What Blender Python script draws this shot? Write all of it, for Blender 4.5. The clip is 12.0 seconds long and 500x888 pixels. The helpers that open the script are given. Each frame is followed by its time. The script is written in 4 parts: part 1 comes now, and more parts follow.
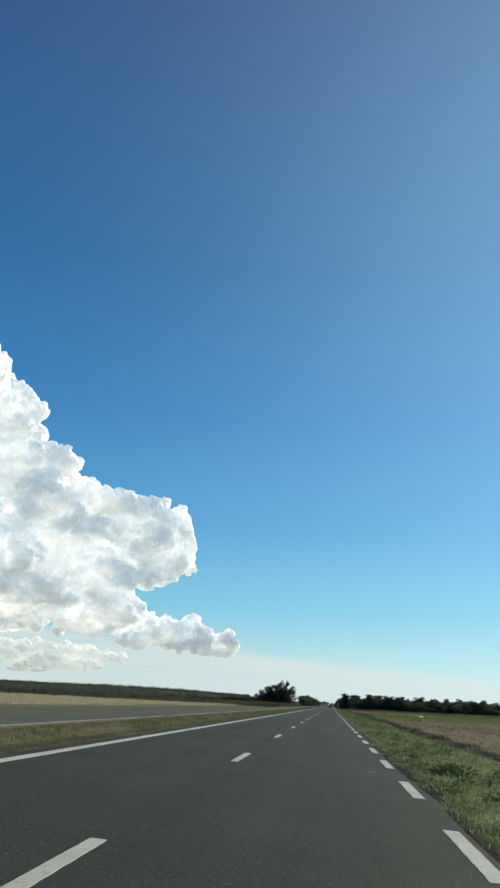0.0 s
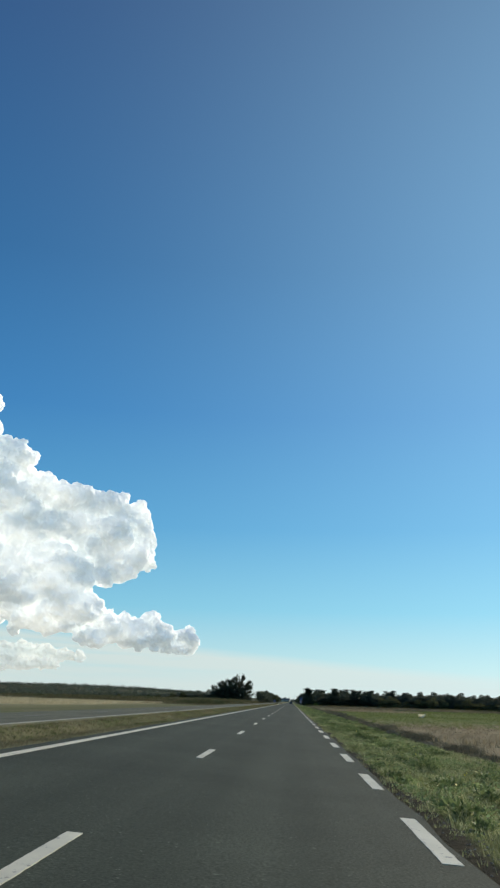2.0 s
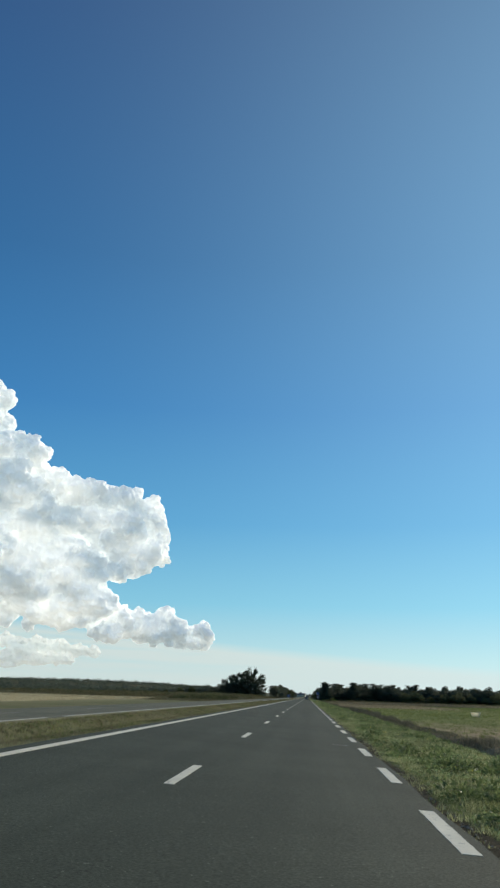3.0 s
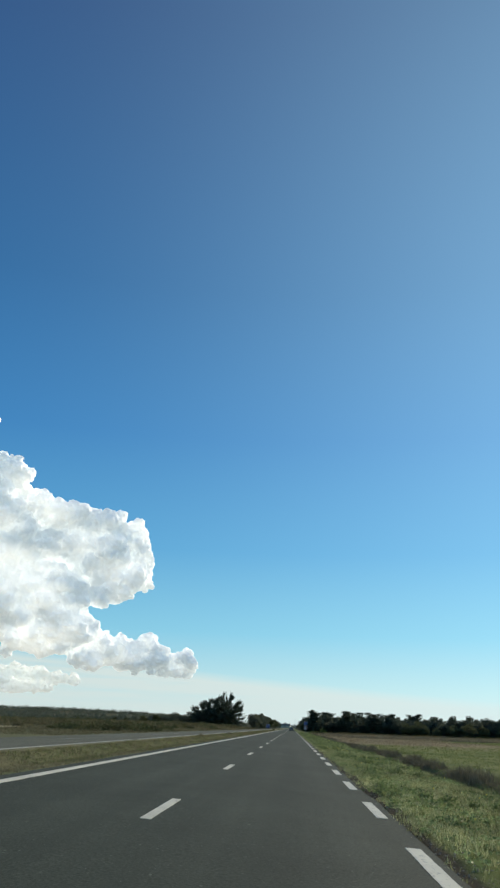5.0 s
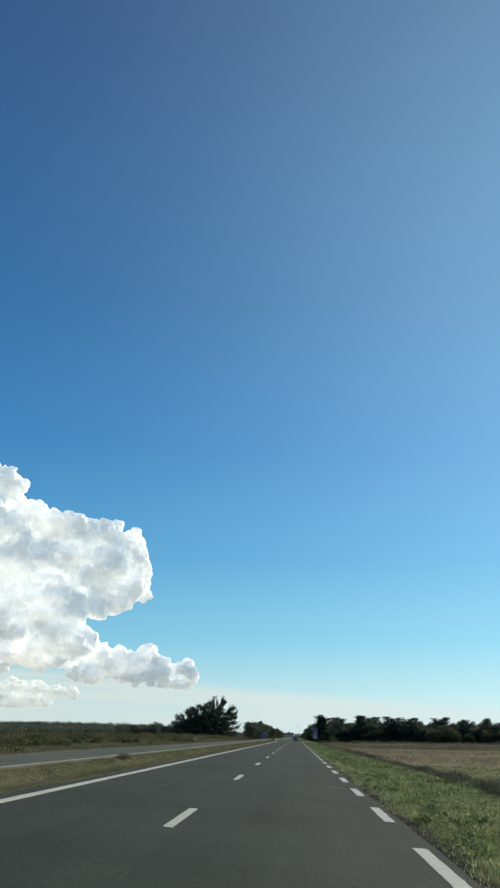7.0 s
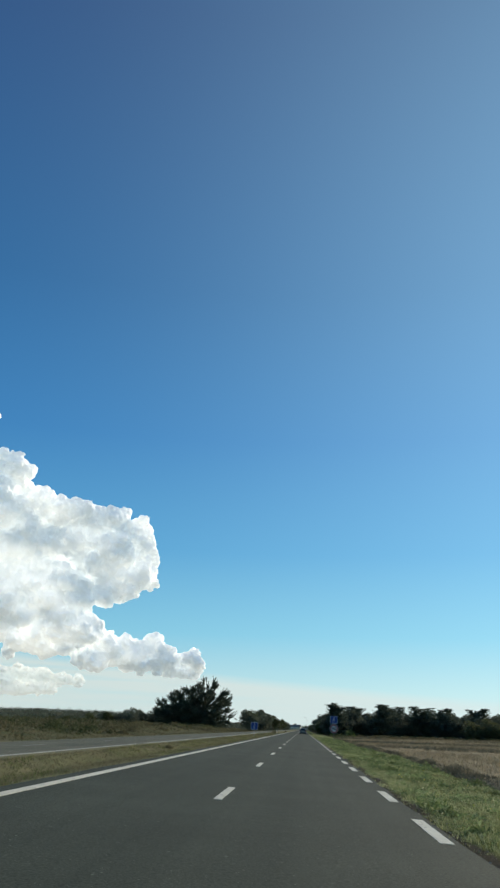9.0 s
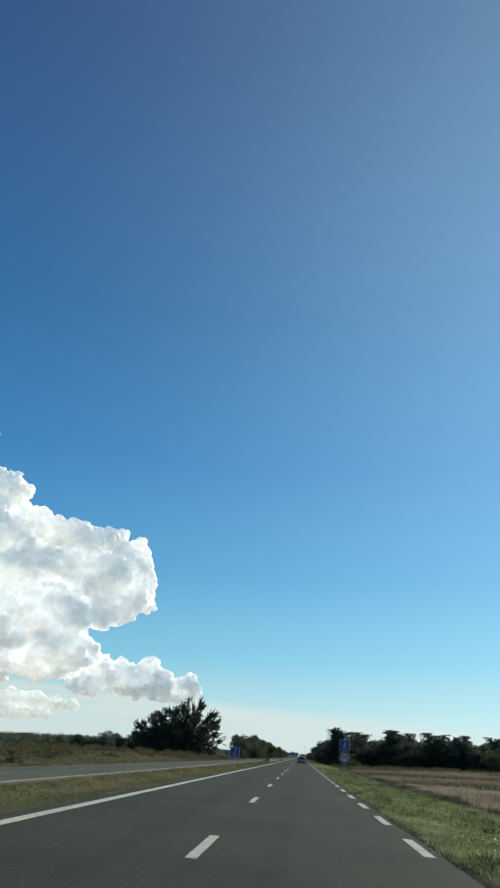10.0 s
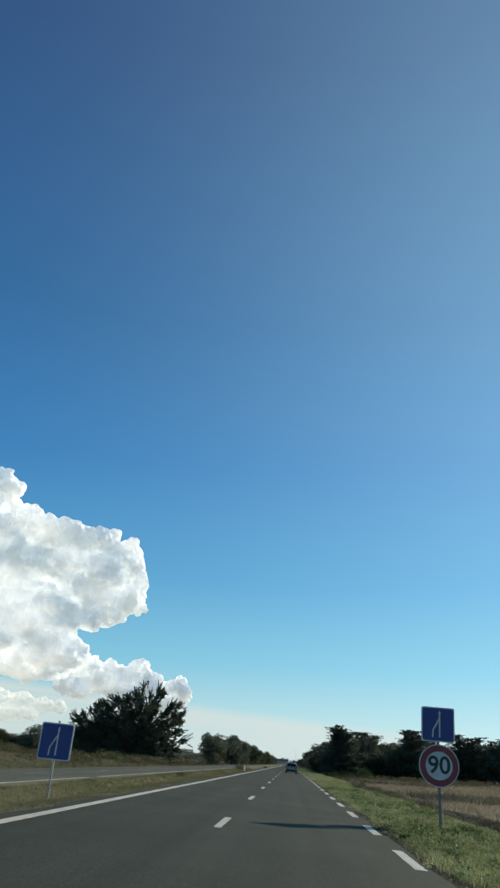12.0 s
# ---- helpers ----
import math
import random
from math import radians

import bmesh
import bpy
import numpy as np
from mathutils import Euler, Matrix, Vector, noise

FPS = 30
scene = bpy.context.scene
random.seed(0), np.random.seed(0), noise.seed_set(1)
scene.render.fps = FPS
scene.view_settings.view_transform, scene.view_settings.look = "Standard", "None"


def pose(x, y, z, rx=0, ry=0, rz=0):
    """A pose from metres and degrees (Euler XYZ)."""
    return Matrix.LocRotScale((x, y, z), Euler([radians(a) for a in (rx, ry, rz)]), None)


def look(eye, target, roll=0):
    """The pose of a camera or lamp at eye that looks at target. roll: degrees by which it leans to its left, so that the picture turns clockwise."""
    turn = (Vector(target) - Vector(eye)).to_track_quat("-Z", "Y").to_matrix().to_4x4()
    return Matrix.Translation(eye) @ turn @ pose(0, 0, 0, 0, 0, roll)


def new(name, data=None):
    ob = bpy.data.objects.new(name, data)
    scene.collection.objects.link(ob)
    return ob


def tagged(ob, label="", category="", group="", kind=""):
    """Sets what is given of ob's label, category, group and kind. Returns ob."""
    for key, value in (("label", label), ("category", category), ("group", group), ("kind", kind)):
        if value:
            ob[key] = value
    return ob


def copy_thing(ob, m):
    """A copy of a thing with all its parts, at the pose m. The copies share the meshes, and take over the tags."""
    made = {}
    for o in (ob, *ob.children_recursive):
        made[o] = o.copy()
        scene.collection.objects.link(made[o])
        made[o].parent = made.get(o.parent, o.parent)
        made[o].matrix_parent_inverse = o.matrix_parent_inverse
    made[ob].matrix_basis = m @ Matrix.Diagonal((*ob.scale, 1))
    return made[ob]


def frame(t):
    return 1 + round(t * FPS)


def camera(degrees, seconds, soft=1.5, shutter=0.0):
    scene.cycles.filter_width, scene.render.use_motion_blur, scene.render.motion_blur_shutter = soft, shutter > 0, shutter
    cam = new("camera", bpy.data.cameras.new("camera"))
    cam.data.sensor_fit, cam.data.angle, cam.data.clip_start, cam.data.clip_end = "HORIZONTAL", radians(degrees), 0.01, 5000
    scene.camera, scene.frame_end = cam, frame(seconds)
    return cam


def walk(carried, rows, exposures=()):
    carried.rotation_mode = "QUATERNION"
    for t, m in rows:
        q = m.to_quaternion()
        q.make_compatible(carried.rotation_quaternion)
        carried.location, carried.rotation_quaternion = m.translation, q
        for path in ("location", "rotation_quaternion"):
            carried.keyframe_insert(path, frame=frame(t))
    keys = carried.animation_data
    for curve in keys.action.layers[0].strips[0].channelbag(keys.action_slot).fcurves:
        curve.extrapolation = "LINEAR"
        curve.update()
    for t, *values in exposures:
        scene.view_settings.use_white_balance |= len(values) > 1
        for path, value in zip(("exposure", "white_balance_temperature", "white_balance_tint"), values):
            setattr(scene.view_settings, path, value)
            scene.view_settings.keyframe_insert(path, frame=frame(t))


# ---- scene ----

# ---------------------------------------------------------------- camera
cam = camera(36.26, 12.0, soft=2.5)
# seconds, x, y, z, heading to the left, tilt up, lean
PATH = [
    (0.0, 2.01, 0.0, 1.2, 6.56, 18.66, 2.7), (0.5, 1.98, 16.16, 1.2, 4.21, 17.29, 1.94),
    (1.0, 1.99, 32.47, 1.2, 3.92, 18.67, 1.9), (1.5, 1.99, 48.52, 1.2, 3.32, 20.32, 2.07),
    (2.0, 1.98, 64.58, 1.2, 3.52, 18.58, 1.77), (2.5, 1.94, 80.63, 1.2, 4.57, 18.21, 1.65),
    (4.5, 1.9, 145.88, 1.2, 4.64, 19.1, 1.75), (5.0, 1.94, 162.11, 1.2, 3.68, 20.29, 2.06),
    (5.5, 1.92, 178.39, 1.2, 3.01, 19.13, 1.75), (6.0, 1.9, 194.47, 1.2, 2.77, 18.84, 1.3),
    (6.5, 1.87, 210.46, 1.2, 1.89, 16.72, 0.34), (7.0, 1.84, 226.33, 1.21, 3.46, 20.97, 0.61),
    (9.0, 1.52, 288.31, 1.22, 4.29, 20.38, 1.7), (9.5, 1.43, 303.37, 1.23, 4.23, 20.75, 2.18),
    (10.0, 1.37, 318.46, 1.23, 4.38, 22.18, 2.36), (10.5, 1.39, 333.17, 1.23, 4.08, 23.56, 2.82),
    (11.0, 1.41, 347.95, 1.23, 3.16, 21.25, 2.15), (11.5, 1.4, 362.66, 1.23, 3.32, 21.14, 1.95),
    (12.0, 1.41, 377.48, 1.23, 4.06, 22.57, 3.28)]


def heading(az, el):
    """The direction at az degrees to the right of +y and el degrees up."""
    a, e = radians(az), radians(el)
    return Vector((math.sin(a) * math.cos(e), math.cos(a) * math.cos(e), math.sin(e)))


walk(cam, [(t, look((x, y, z), Vector((x, y, z)) + heading(-yaw, tilt) * 10, lean)) for t, x, y, z, yaw, tilt, lean in PATH],
     exposures=[(0.0, 0.0), (0.5, 0.0), (1.0, -0.07), (1.5, 0.06), (2.0, 0.0), (2.5, -0.05), (4.5, 0.03), (5.0, 0.03), (5.5, 0.0), (6.0, -0.17),
                (6.5, -0.05), (7.0, 0.02), (9.0, 0.0), (11.0, 0.0), (11.5, -0.06), (12.0, -0.05)])

# ---------------------------------------------------------------- sky and sun
SUN_AZ, SUN_EL = 39.5, 21.9
world = bpy.data.worlds.new("sky")
scene.world = world
world.use_nodes = True
wn, wl = world.node_tree.nodes, world.node_tree.links
sky = wn.new("ShaderNodeTexSky")
sky.sky_type, sky.sun_disc = "NISHITA", False
sky.sun_elevation, sky.sun_rotation = radians(SUN_EL), radians(SUN_AZ)
sky.air_density, sky.dust_density, sky.ozone_density = 1.0, 0.2, 3.0
# the clear sky's own colour by height, with pale haze near the horizon, laid over the computed sky
way = wn.new("ShaderNodeTexCoord").outputs["Generated"]
up = wn.new("ShaderNodeSeparateXYZ")
wl.new(way, up.inputs[0])
tint = wn.new("ShaderNodeValToRGB")
wl.new(up.outputs[2], tint.inputs[0])
SKY_STOPS = ((-0.02, (0.5, 0.6, 0.62)), (0.012, (0.61, 0.75, 0.76)), (0.045, (0.47, 0.73, 0.78)), (0.11, (0.22, 0.575, 0.76)), (0.21, (0.09, 0.37, 0.655)),
             (0.35, (0.037, 0.22, 0.51)), (0.52, (0.023, 0.138, 0.345)), (0.76, (0.024, 0.078, 0.22)))
while len(tint.color_ramp.elements) < len(SKY_STOPS):
    tint.color_ramp.elements.new(1.0)
for stop, (at, colour) in zip(tint.color_ramp.elements, SKY_STOPS):
    stop.position, stop.color = max(0.0, at), (*colour, 1)
air = wn.new("ShaderNodeVectorMath")
air.operation = "SCALE"
wl.new(sky.outputs[0], air.inputs[0])
air.inputs[3].default_value = 0.09
both = wn.new("ShaderNodeMix")
both.data_type = "RGBA"
both.inputs[0].default_value = 0.88
wl.new(air.outputs[0], both.inputs[6])
wl.new(tint.outputs[0], both.inputs[7])
# thin streaks of cloud low over the horizon
streak = wn.new("ShaderNodeMapping")
wl.new(way, streak.inputs[0])
streak.inputs["Scale"].default_value = (2.0, 2.0, 30.0)
veil = wn.new("ShaderNodeTexNoise")
wl.new(streak.outputs[0], veil.inputs[0])
veil.inputs["Scale"].default_value, veil.inputs["Detail"].default_value = 2.2, 6.0
low = wn.new("ShaderNodeMapRange")
# the bank's top sinks towards the right
top_edge = wn.new("ShaderNodeMath")
top_edge.operation = "MULTIPLY_ADD"
wl.new(up.outputs[0], top_edge.inputs[0])
top_edge.inputs[1].default_value = 0.074
wl.new(up.outputs[2], top_edge.inputs[2])
wl.new(top_edge.outputs[0], low.inputs[0])
low.inputs[1].default_value, low.inputs[2].default_value = 0.055, 0.043
thin = wn.new("ShaderNodeMapRange")
wl.new(veil.outputs[0], thin.inputs[0])
thin.inputs[1].default_value, thin.inputs[2].default_value = 0.22, 0.55
amount = wn.new("ShaderNodeMath")
amount.operation = "MULTIPLY"
wl.new(low.outputs[0], amount.inputs[0])
wl.new(thin.outputs[0], amount.inputs[1])
veiled = wn.new("ShaderNodeMix")
veiled.data_type = "RGBA"
wl.new(amount.outputs[0], veiled.inputs[0])
wl.new(both.outputs[2], veiled.inputs[6])
veiled.inputs[7].default_value = (0.63, 0.735, 0.715, 1)
# the bright air round the sun
toward = wn.new("ShaderNodeVectorMath")
toward.operation = "DOT_PRODUCT"
wl.new(way, toward.inputs[0])
toward.inputs[1].default_value = heading(SUN_AZ, SUN_EL + 6)
lobe = wn.new("ShaderNodeMath")
lobe.operation, lobe.use_clamp = "POWER", True
wl.new(toward.outputs["Value"], lobe.inputs[0])
lobe.inputs[1].default_value = 5.0
glow = wn.new("ShaderNodeVectorMath")
glow.operation = "SCALE"
glow.inputs[0].default_value = (0.178, 0.298, 0.345)
wl.new(lobe.outputs[0], glow.inputs[3])
bright = wn.new("ShaderNodeVectorMath")
wl.new(veiled.outputs[2], bright.inputs[0])
wl.new(glow.outputs[0], bright.inputs[1])
wl.new(bright.outputs[0], wn["Background"].inputs[0])
wn["Background"].inputs[1].default_value = 1.0
sun = new("sun", bpy.data.lights.new("sun", "SUN"))
sun.data.energy, sun.data.angle, sun.data.color = 4.0, radians(0.6), (1.0, 0.86, 0.66)
sun.matrix_world = look(heading(SUN_AZ, SUN_EL) * 100, (0, 0, 0))


# ---------------------------------------------------------------- materials
def material(name, rough=0.9, metal=0.0):
    m = bpy.data.materials.new(name)
    m.use_nodes = True
    b = m.node_tree.nodes["Principled BSDF"]
    b.inputs["Roughness"].default_value, b.inputs["Metallic"].default_value = rough, metal
    return m, m.node_tree.nodes, m.node_tree.links, b


def node(nodes, links, kind, inputs=(), **settings):
    n = nodes.new(kind)
    for k, v in settings.items():
        setattr(n, k, v)
    for k, v in inputs:
        if isinstance(v, bpy.types.NodeSocket):
            links.new(v, n.inputs[k])
        else:
            n.inputs[k].default_value = v
    return n


def mix(nodes, links, fac, a, b, kind="MIX"):
    n = nodes.new("ShaderNodeMix")
    n.data_type, n.blend_type = "RGBA", kind
    for k, v in ((0, fac), (6, a), (7, b)):
        if isinstance(v, bpy.types.NodeSocket):
            links.new(v, n.inputs[k])
        else:
            n.inputs[k].default_value = v if k == 0 else (*v, 1)
    return n.outputs[2]


def ramp(nodes, links, value, lo, hi):
    n = node(nodes, links, "ShaderNodeMapRange", ((0, value), (1, lo), (2, hi)), clamp=True)
    return n.outputs[0]


def noise_of(nodes, links, vec, scale, detail=4.0, rough=0.55):
    return node(nodes, links, "ShaderNodeTexNoise", (("Vector", vec), ("Scale", scale), ("Detail", detail), ("Roughness", rough))).outputs[0]


def place_of(nodes, links, scale=(1, 1, 1)):
    geo = nodes.new("ShaderNodeNewGeometry")
    return node(nodes, links, "ShaderNodeMapping", (("Vector", geo.outputs["Position"]), ("Scale", scale))).outputs[0]


def bump(nodes, links, b, height, strength, distance):
    n = node(nodes, links, "ShaderNodeBump", (("Height", height), ("Strength", strength), ("Distance", distance)))
    links.new(n.outputs[0], b.inputs["Normal"])


def mottled(name, a, b_col, scale, rough=0.9, fine=None, fine_amount=0.35, bump_scale=None, bump_strength=0.4, bump_distance=0.02, stretch=(1, 1, 1), metal=0.0):
    """Two colours in patches, with a finer grain over them and a fine relief."""
    m, nodes, links, b = material(name, rough, metal)
    vec = place_of(nodes, links, stretch)
    col = mix(nodes, links, ramp(nodes, links, noise_of(nodes, links, vec, scale), 0.35, 0.65), a, b_col)
    if fine:
        g = noise_of(nodes, links, vec, fine, 6.0, 0.7)
        col = mix(nodes, links, fine_amount, col, mix(nodes, links, ramp(nodes, links, g, 0.3, 0.7), (0, 0, 0), (1, 1, 1)), "OVERLAY")
    links.new(col, b.inputs["Base Color"])
    if bump_scale:
        bump(nodes, links, b, noise_of(nodes, links, vec, bump_scale, 5.0, 0.65), bump_strength, bump_distance)
    return m


def foliage(name, a, b_col, rough=0.7, through_light=0.25):
    """Leaves: each island takes its own tone, and some light passes through."""
    m, nodes, links, b = material(name, rough)
    geo = nodes.new("ShaderNodeNewGeometry")
    col = mix(nodes, links, geo.outputs["Random Per Island"], a, b_col)
    vec = place_of(nodes, links)
    col = mix(nodes, links, 0.45, col, mix(nodes, links, ramp(nodes, links, noise_of(nodes, links, vec, 0.35), 0.3, 0.7), (0.15, 0.15, 0.15), (0.85, 0.85, 0.85)), "OVERLAY")
    col = mix(nodes, links, 0.5, col, mix(nodes, links, ramp(nodes, links, noise_of(nodes, links, vec, 1.6), 0.3, 0.7), (0.2, 0.2, 0.2), (0.8, 0.8, 0.8)), "OVERLAY")
    links.new(col, b.inputs["Base Color"])
    b.inputs["Specular IOR Level"].default_value = 0.12
    tr = node(nodes, links, "ShaderNodeBsdfTranslucent", (("Color", col),))
    mx = node(nodes, links, "ShaderNodeMixShader", ((0, through_light), (1, b.outputs[0]), (2, tr.outputs[0])))
    links.new(mx.outputs[0], nodes["Material Output"].inputs[0])
    return m


def make_asphalt(name, base, pale):
    m, nodes, links, b = material(name, 0.85)
    b.inputs["Specular IOR Level"].default_value = 0.1
    vec = place_of(nodes, links)
    lane = place_of(nodes, links, (1.3, 0.02, 1))
    col = mix(nodes, links, ramp(nodes, links, noise_of(nodes, links, lane, 1.0, 3.0), 0.35, 0.7), base, pale)
    col = mix(nodes, links, 0.6, col, mix(nodes, links, ramp(nodes, links, noise_of(nodes, links, vec, 0.3, 5.0), 0.3, 0.72), (0.36, 0.36, 0.36), (0.62, 0.62, 0.62)), "OVERLAY")
    grain = noise_of(nodes, links, vec, 34.0, 4.0, 0.8)
    col = mix(nodes, links, 0.75, col, mix(nodes, links, ramp(nodes, links, grain, 0.32, 0.68), (0.1, 0.1, 0.1), (0.9, 0.9, 0.9)), "OVERLAY")
    # pale chippings that show on the worn surface
    chip = ramp(nodes, links, noise_of(nodes, links, vec, 17.0, 2.0, 0.6), 0.7, 0.74)
    col = mix(nodes, links, chip, col, tuple(c * 2.6 for c in pale))
    links.new(col, b.inputs["Base Color"])
    bump(nodes, links, b, grain, 0.35, 0.007)
    return m


def make_paint(name, tone, worn):
    """Road paint with chips through which the asphalt shows."""
    m, nodes, links, b = material(name, 0.6)
    vec = place_of(nodes, links)
    chips = ramp(nodes, links, noise_of(nodes, links, vec, 9.0, 6.0, 0.75), worn - 0.05, worn + 0.04)
    dirt = noise_of(nodes, links, vec, 1.2, 4.0)
    col = mix(nodes, links, ramp(nodes, links, dirt, 0.3, 0.75), tone, tuple(c * 0.78 for c in tone))
    links.new(mix(nodes, links, chips, col, (0.075, 0.075, 0.07)), b.inputs["Base Color"])
    return m


def make_ground(name):
    """Meadow, dry reed land, sandy heath and rough verge, each in its own part of the land."""
    m, nodes, links, b = material(name, 0.95)
    b.inputs["Specular IOR Level"].default_value = 0.04
    vec = place_of(nodes, links)
    sep = node(nodes, links, "ShaderNodeSeparateXYZ", ((0, vec),))
    x, y = sep.outputs[0], sep.outputs[1]
    big = noise_of(nodes, links, vec, 0.03, 4.0)
    mid = noise_of(nodes, links, place_of(nodes, links, (1, 0.5, 1)), 0.3, 5.0, 0.6)
    fine = noise_of(nodes, links, vec, 5.0, 6.0, 0.75)

    def shifted(v, noise_value, amount):
        add = node(nodes, links, "ShaderNodeMath", ((0, noise_value), (1, amount), (2, v)), operation="MULTIPLY_ADD")
        return add.outputs[0]
    green = mix(nodes, links, ramp(nodes, links, mid, 0.35, 0.65), (0.095, 0.13, 0.034), (0.19, 0.205, 0.07))
    tan = mix(nodes, links, ramp(nodes, links, mid, 0.3, 0.7), (0.22, 0.18, 0.105), (0.33, 0.27, 0.16))
    heath = mix(nodes, links, ramp(nodes, links, mid, 0.35, 0.65), (0.1, 0.112, 0.052), (0.155, 0.135, 0.07))
    heath = mix(nodes, links, ramp(nodes, links, noise_of(nodes, links, vec, 0.09, 2.0), 0.66, 0.7), heath, (0.4, 0.34, 0.23))
    sand = mix(nodes, links, ramp(nodes, links, mid, 0.3, 0.7), (0.42, 0.37, 0.22), (0.29, 0.27, 0.14))
    rough = mix(nodes, links, ramp(nodes, links, mid, 0.4, 0.65), (0.145, 0.155, 0.07), (0.2, 0.185, 0.1))
    sand = mix(nodes, links, ramp(nodes, links, shifted(x, mid, 10.0), -26.0, -13.0), sand, rough)
    # right of the road: reed land, meadow, then reed land again
    ym = shifted(y, big, 60.0)
    xm = shifted(x, big, 30.0)
    in_meadow = node(nodes, links, "ShaderNodeMath", ((0, ramp(nodes, links, ym, 190.0, 215.0)), (1, ramp(nodes, links, ym, 330.0, 300.0))), operation="MULTIPLY").outputs[0]
    far_meadow = node(nodes, links, "ShaderNodeMath", ((0, ramp(nodes, links, xm, 49.0, 61.0)), (1, ramp(nodes, links, ym, 450.0, 415.0))), operation="MULTIPLY").outputs[0]
    either = node(nodes, links, "ShaderNodeMath", ((0, in_meadow), (1, far_meadow)), operation="MAXIMUM").outputs[0]
    right = mix(nodes, links, either, tan, green)
    # left: a pale dry field at first, then dark heath
    left = mix(nodes, links, ramp(nodes, links, shifted(y, big, 40.0), 238.0, 262.0), sand, heath)
    # wooded and rough land in the distance
    far_land = mix(nodes, links, ramp(nodes, links, noise_of(nodes, links, vec, 0.012, 4.0), 0.42, 0.6), (0.05, 0.06, 0.035), (0.11, 0.105, 0.06))
    left = mix(nodes, links, ramp(nodes, links, shifted(y, big, 120.0), 560.0, 620.0), left, far_land)
    bare = node(nodes, links, "ShaderNodeMath", ((0, ramp(nodes, links, shifted(x, mid, 6.0), -23.0, -20.0)), (1, ramp(nodes, links, shifted(y, big, 60.0), 492.0, 500.0))), operation="MULTIPLY").outputs[0]
    bare = node(nodes, links, "ShaderNodeMath", ((0, bare), (1, ramp(nodes, links, y, 500.0, 490.0))), operation="MULTIPLY").outputs[0]
    left = mix(nodes, links, bare, left, sand)
    land = mix(nodes, links, ramp(nodes, links, x, -2.0, 2.0), left, right)
    # the verge and the strip between the carriageways
    verge = node(nodes, links, "ShaderNodeMath", ((0, ramp(nodes, links, x, 1.0, 2.0)), (1, ramp(nodes, links, shifted(x, mid, 1.2), 8.6, 8.0))), operation="MULTIPLY").outputs[0]
    strip = node(nodes, links, "ShaderNodeMath", ((0, ramp(nodes, links, x, -14.6, -13.9)), (1, ramp(nodes, links, x, 1.0, 0.0))), operation="MULTIPLY").outputs[0]
    col = mix(nodes, links, strip, mix(nodes, links, verge, land, green), rough)
    # bare soil at the asphalt's edge, and darker brown ground in and beyond the woods
    soil = node(nodes, links, "ShaderNodeMath", ((0, ramp(nodes, links, shifted(x, mid, -1.0), 3.6, 3.4)), (1, ramp(nodes, links, x, 3.4, 3.5))), operation="MULTIPLY").outputs[0]
    col = mix(nodes, links, soil, col, (0.05, 0.045, 0.028))
    wood_floor = node(nodes, links, "ShaderNodeMath", ((0, ramp(nodes, links, shifted(y, mid, 8.0), 562.0, 568.0)), (1, ramp(nodes, links, x, 8.0, 10.0))), operation="MULTIPLY").outputs[0]
    col = mix(nodes, links, wood_floor, col, (0.04, 0.036, 0.022))
    col = mix(nodes, links, 0.5, col, mix(nodes, links, ramp(nodes, links, fine, 0.3, 0.7), (0.2, 0.2, 0.2), (0.8, 0.8, 0.8)), "OVERLAY")
    links.new(col, b.inputs["Base Color"])
    bump(nodes, links, b, fine, 0.8, 0.08)
    return m


def make_cloud(name, clear=0.0, daylight_glow=1.0):
    """Droplets that scatter the light far inside, plus an added glow for scattered sunlight."""
    m, nodes, links, b = material(name, 1.0)
    b.subsurface_method = "RANDOM_WALK"
    b.inputs["Base Color"].default_value = (0.88, 0.87, 0.83, 1)
    b.inputs["Specular IOR Level"].default_value = 0.0
    b.inputs["Subsurface Weight"].default_value = 0.5
    b.inputs["Subsurface Radius"].default_value = (1, 1, 1)
    b.inputs["Subsurface Scale"].default_value = 45.0
    bump(nodes, links, b, noise_of(nodes, links, place_of(nodes, links), 0.05, 6.0, 0.65), 0.7, 12.0)
    # noise puts bright cream and shaded grey-blue patches into the glow
    raised = ramp(nodes, links, noise_of(nodes, links, place_of(nodes, links, (1, 1, 2)), 0.0026, 4.0, 0.6), 0.4, 0.6)
    links.new(mix(nodes, links, raised, (0.25, 0.285, 0.3), (0.62, 0.625, 0.575)), b.inputs["Emission Color"])
    b.inputs["Emission Strength"].default_value = daylight_glow
    if clear:
        gap = node(nodes, links, "ShaderNodeBsdfTransparent")
        mx = node(nodes, links, "ShaderNodeMixShader", ((0, clear), (1, b.outputs[0]), (2, gap.outputs[0])))
        links.new(mx.outputs[0], nodes["Material Output"].inputs[0])
    return m


ASPHALT = make_asphalt("asphalt", (0.0445, 0.0545, 0.039), (0.0585, 0.0695, 0.05))
OLD_ASPHALT = make_asphalt("old_asphalt", (0.116, 0.12, 0.081), (0.146, 0.15, 0.104))
PAINT = make_paint("road_paint", (0.68, 0.65, 0.5), 0.63)
OLD_PAINT = make_paint("old_road_paint", (0.52, 0.51, 0.41), 0.56)
GROUND = make_ground("land")
GRASS = foliage("verge_grass", (0.14, 0.18, 0.074), (0.46, 0.47, 0.255), 0.7, 0.5)
MEADOW = foliage("meadow_grass", (0.1, 0.15, 0.036), (0.22, 0.25, 0.08), 0.9, 0.35)
TUFT = foliage("tuft_grass", (0.075, 0.105, 0.033), (0.23, 0.25, 0.1), 0.7, 0.45)
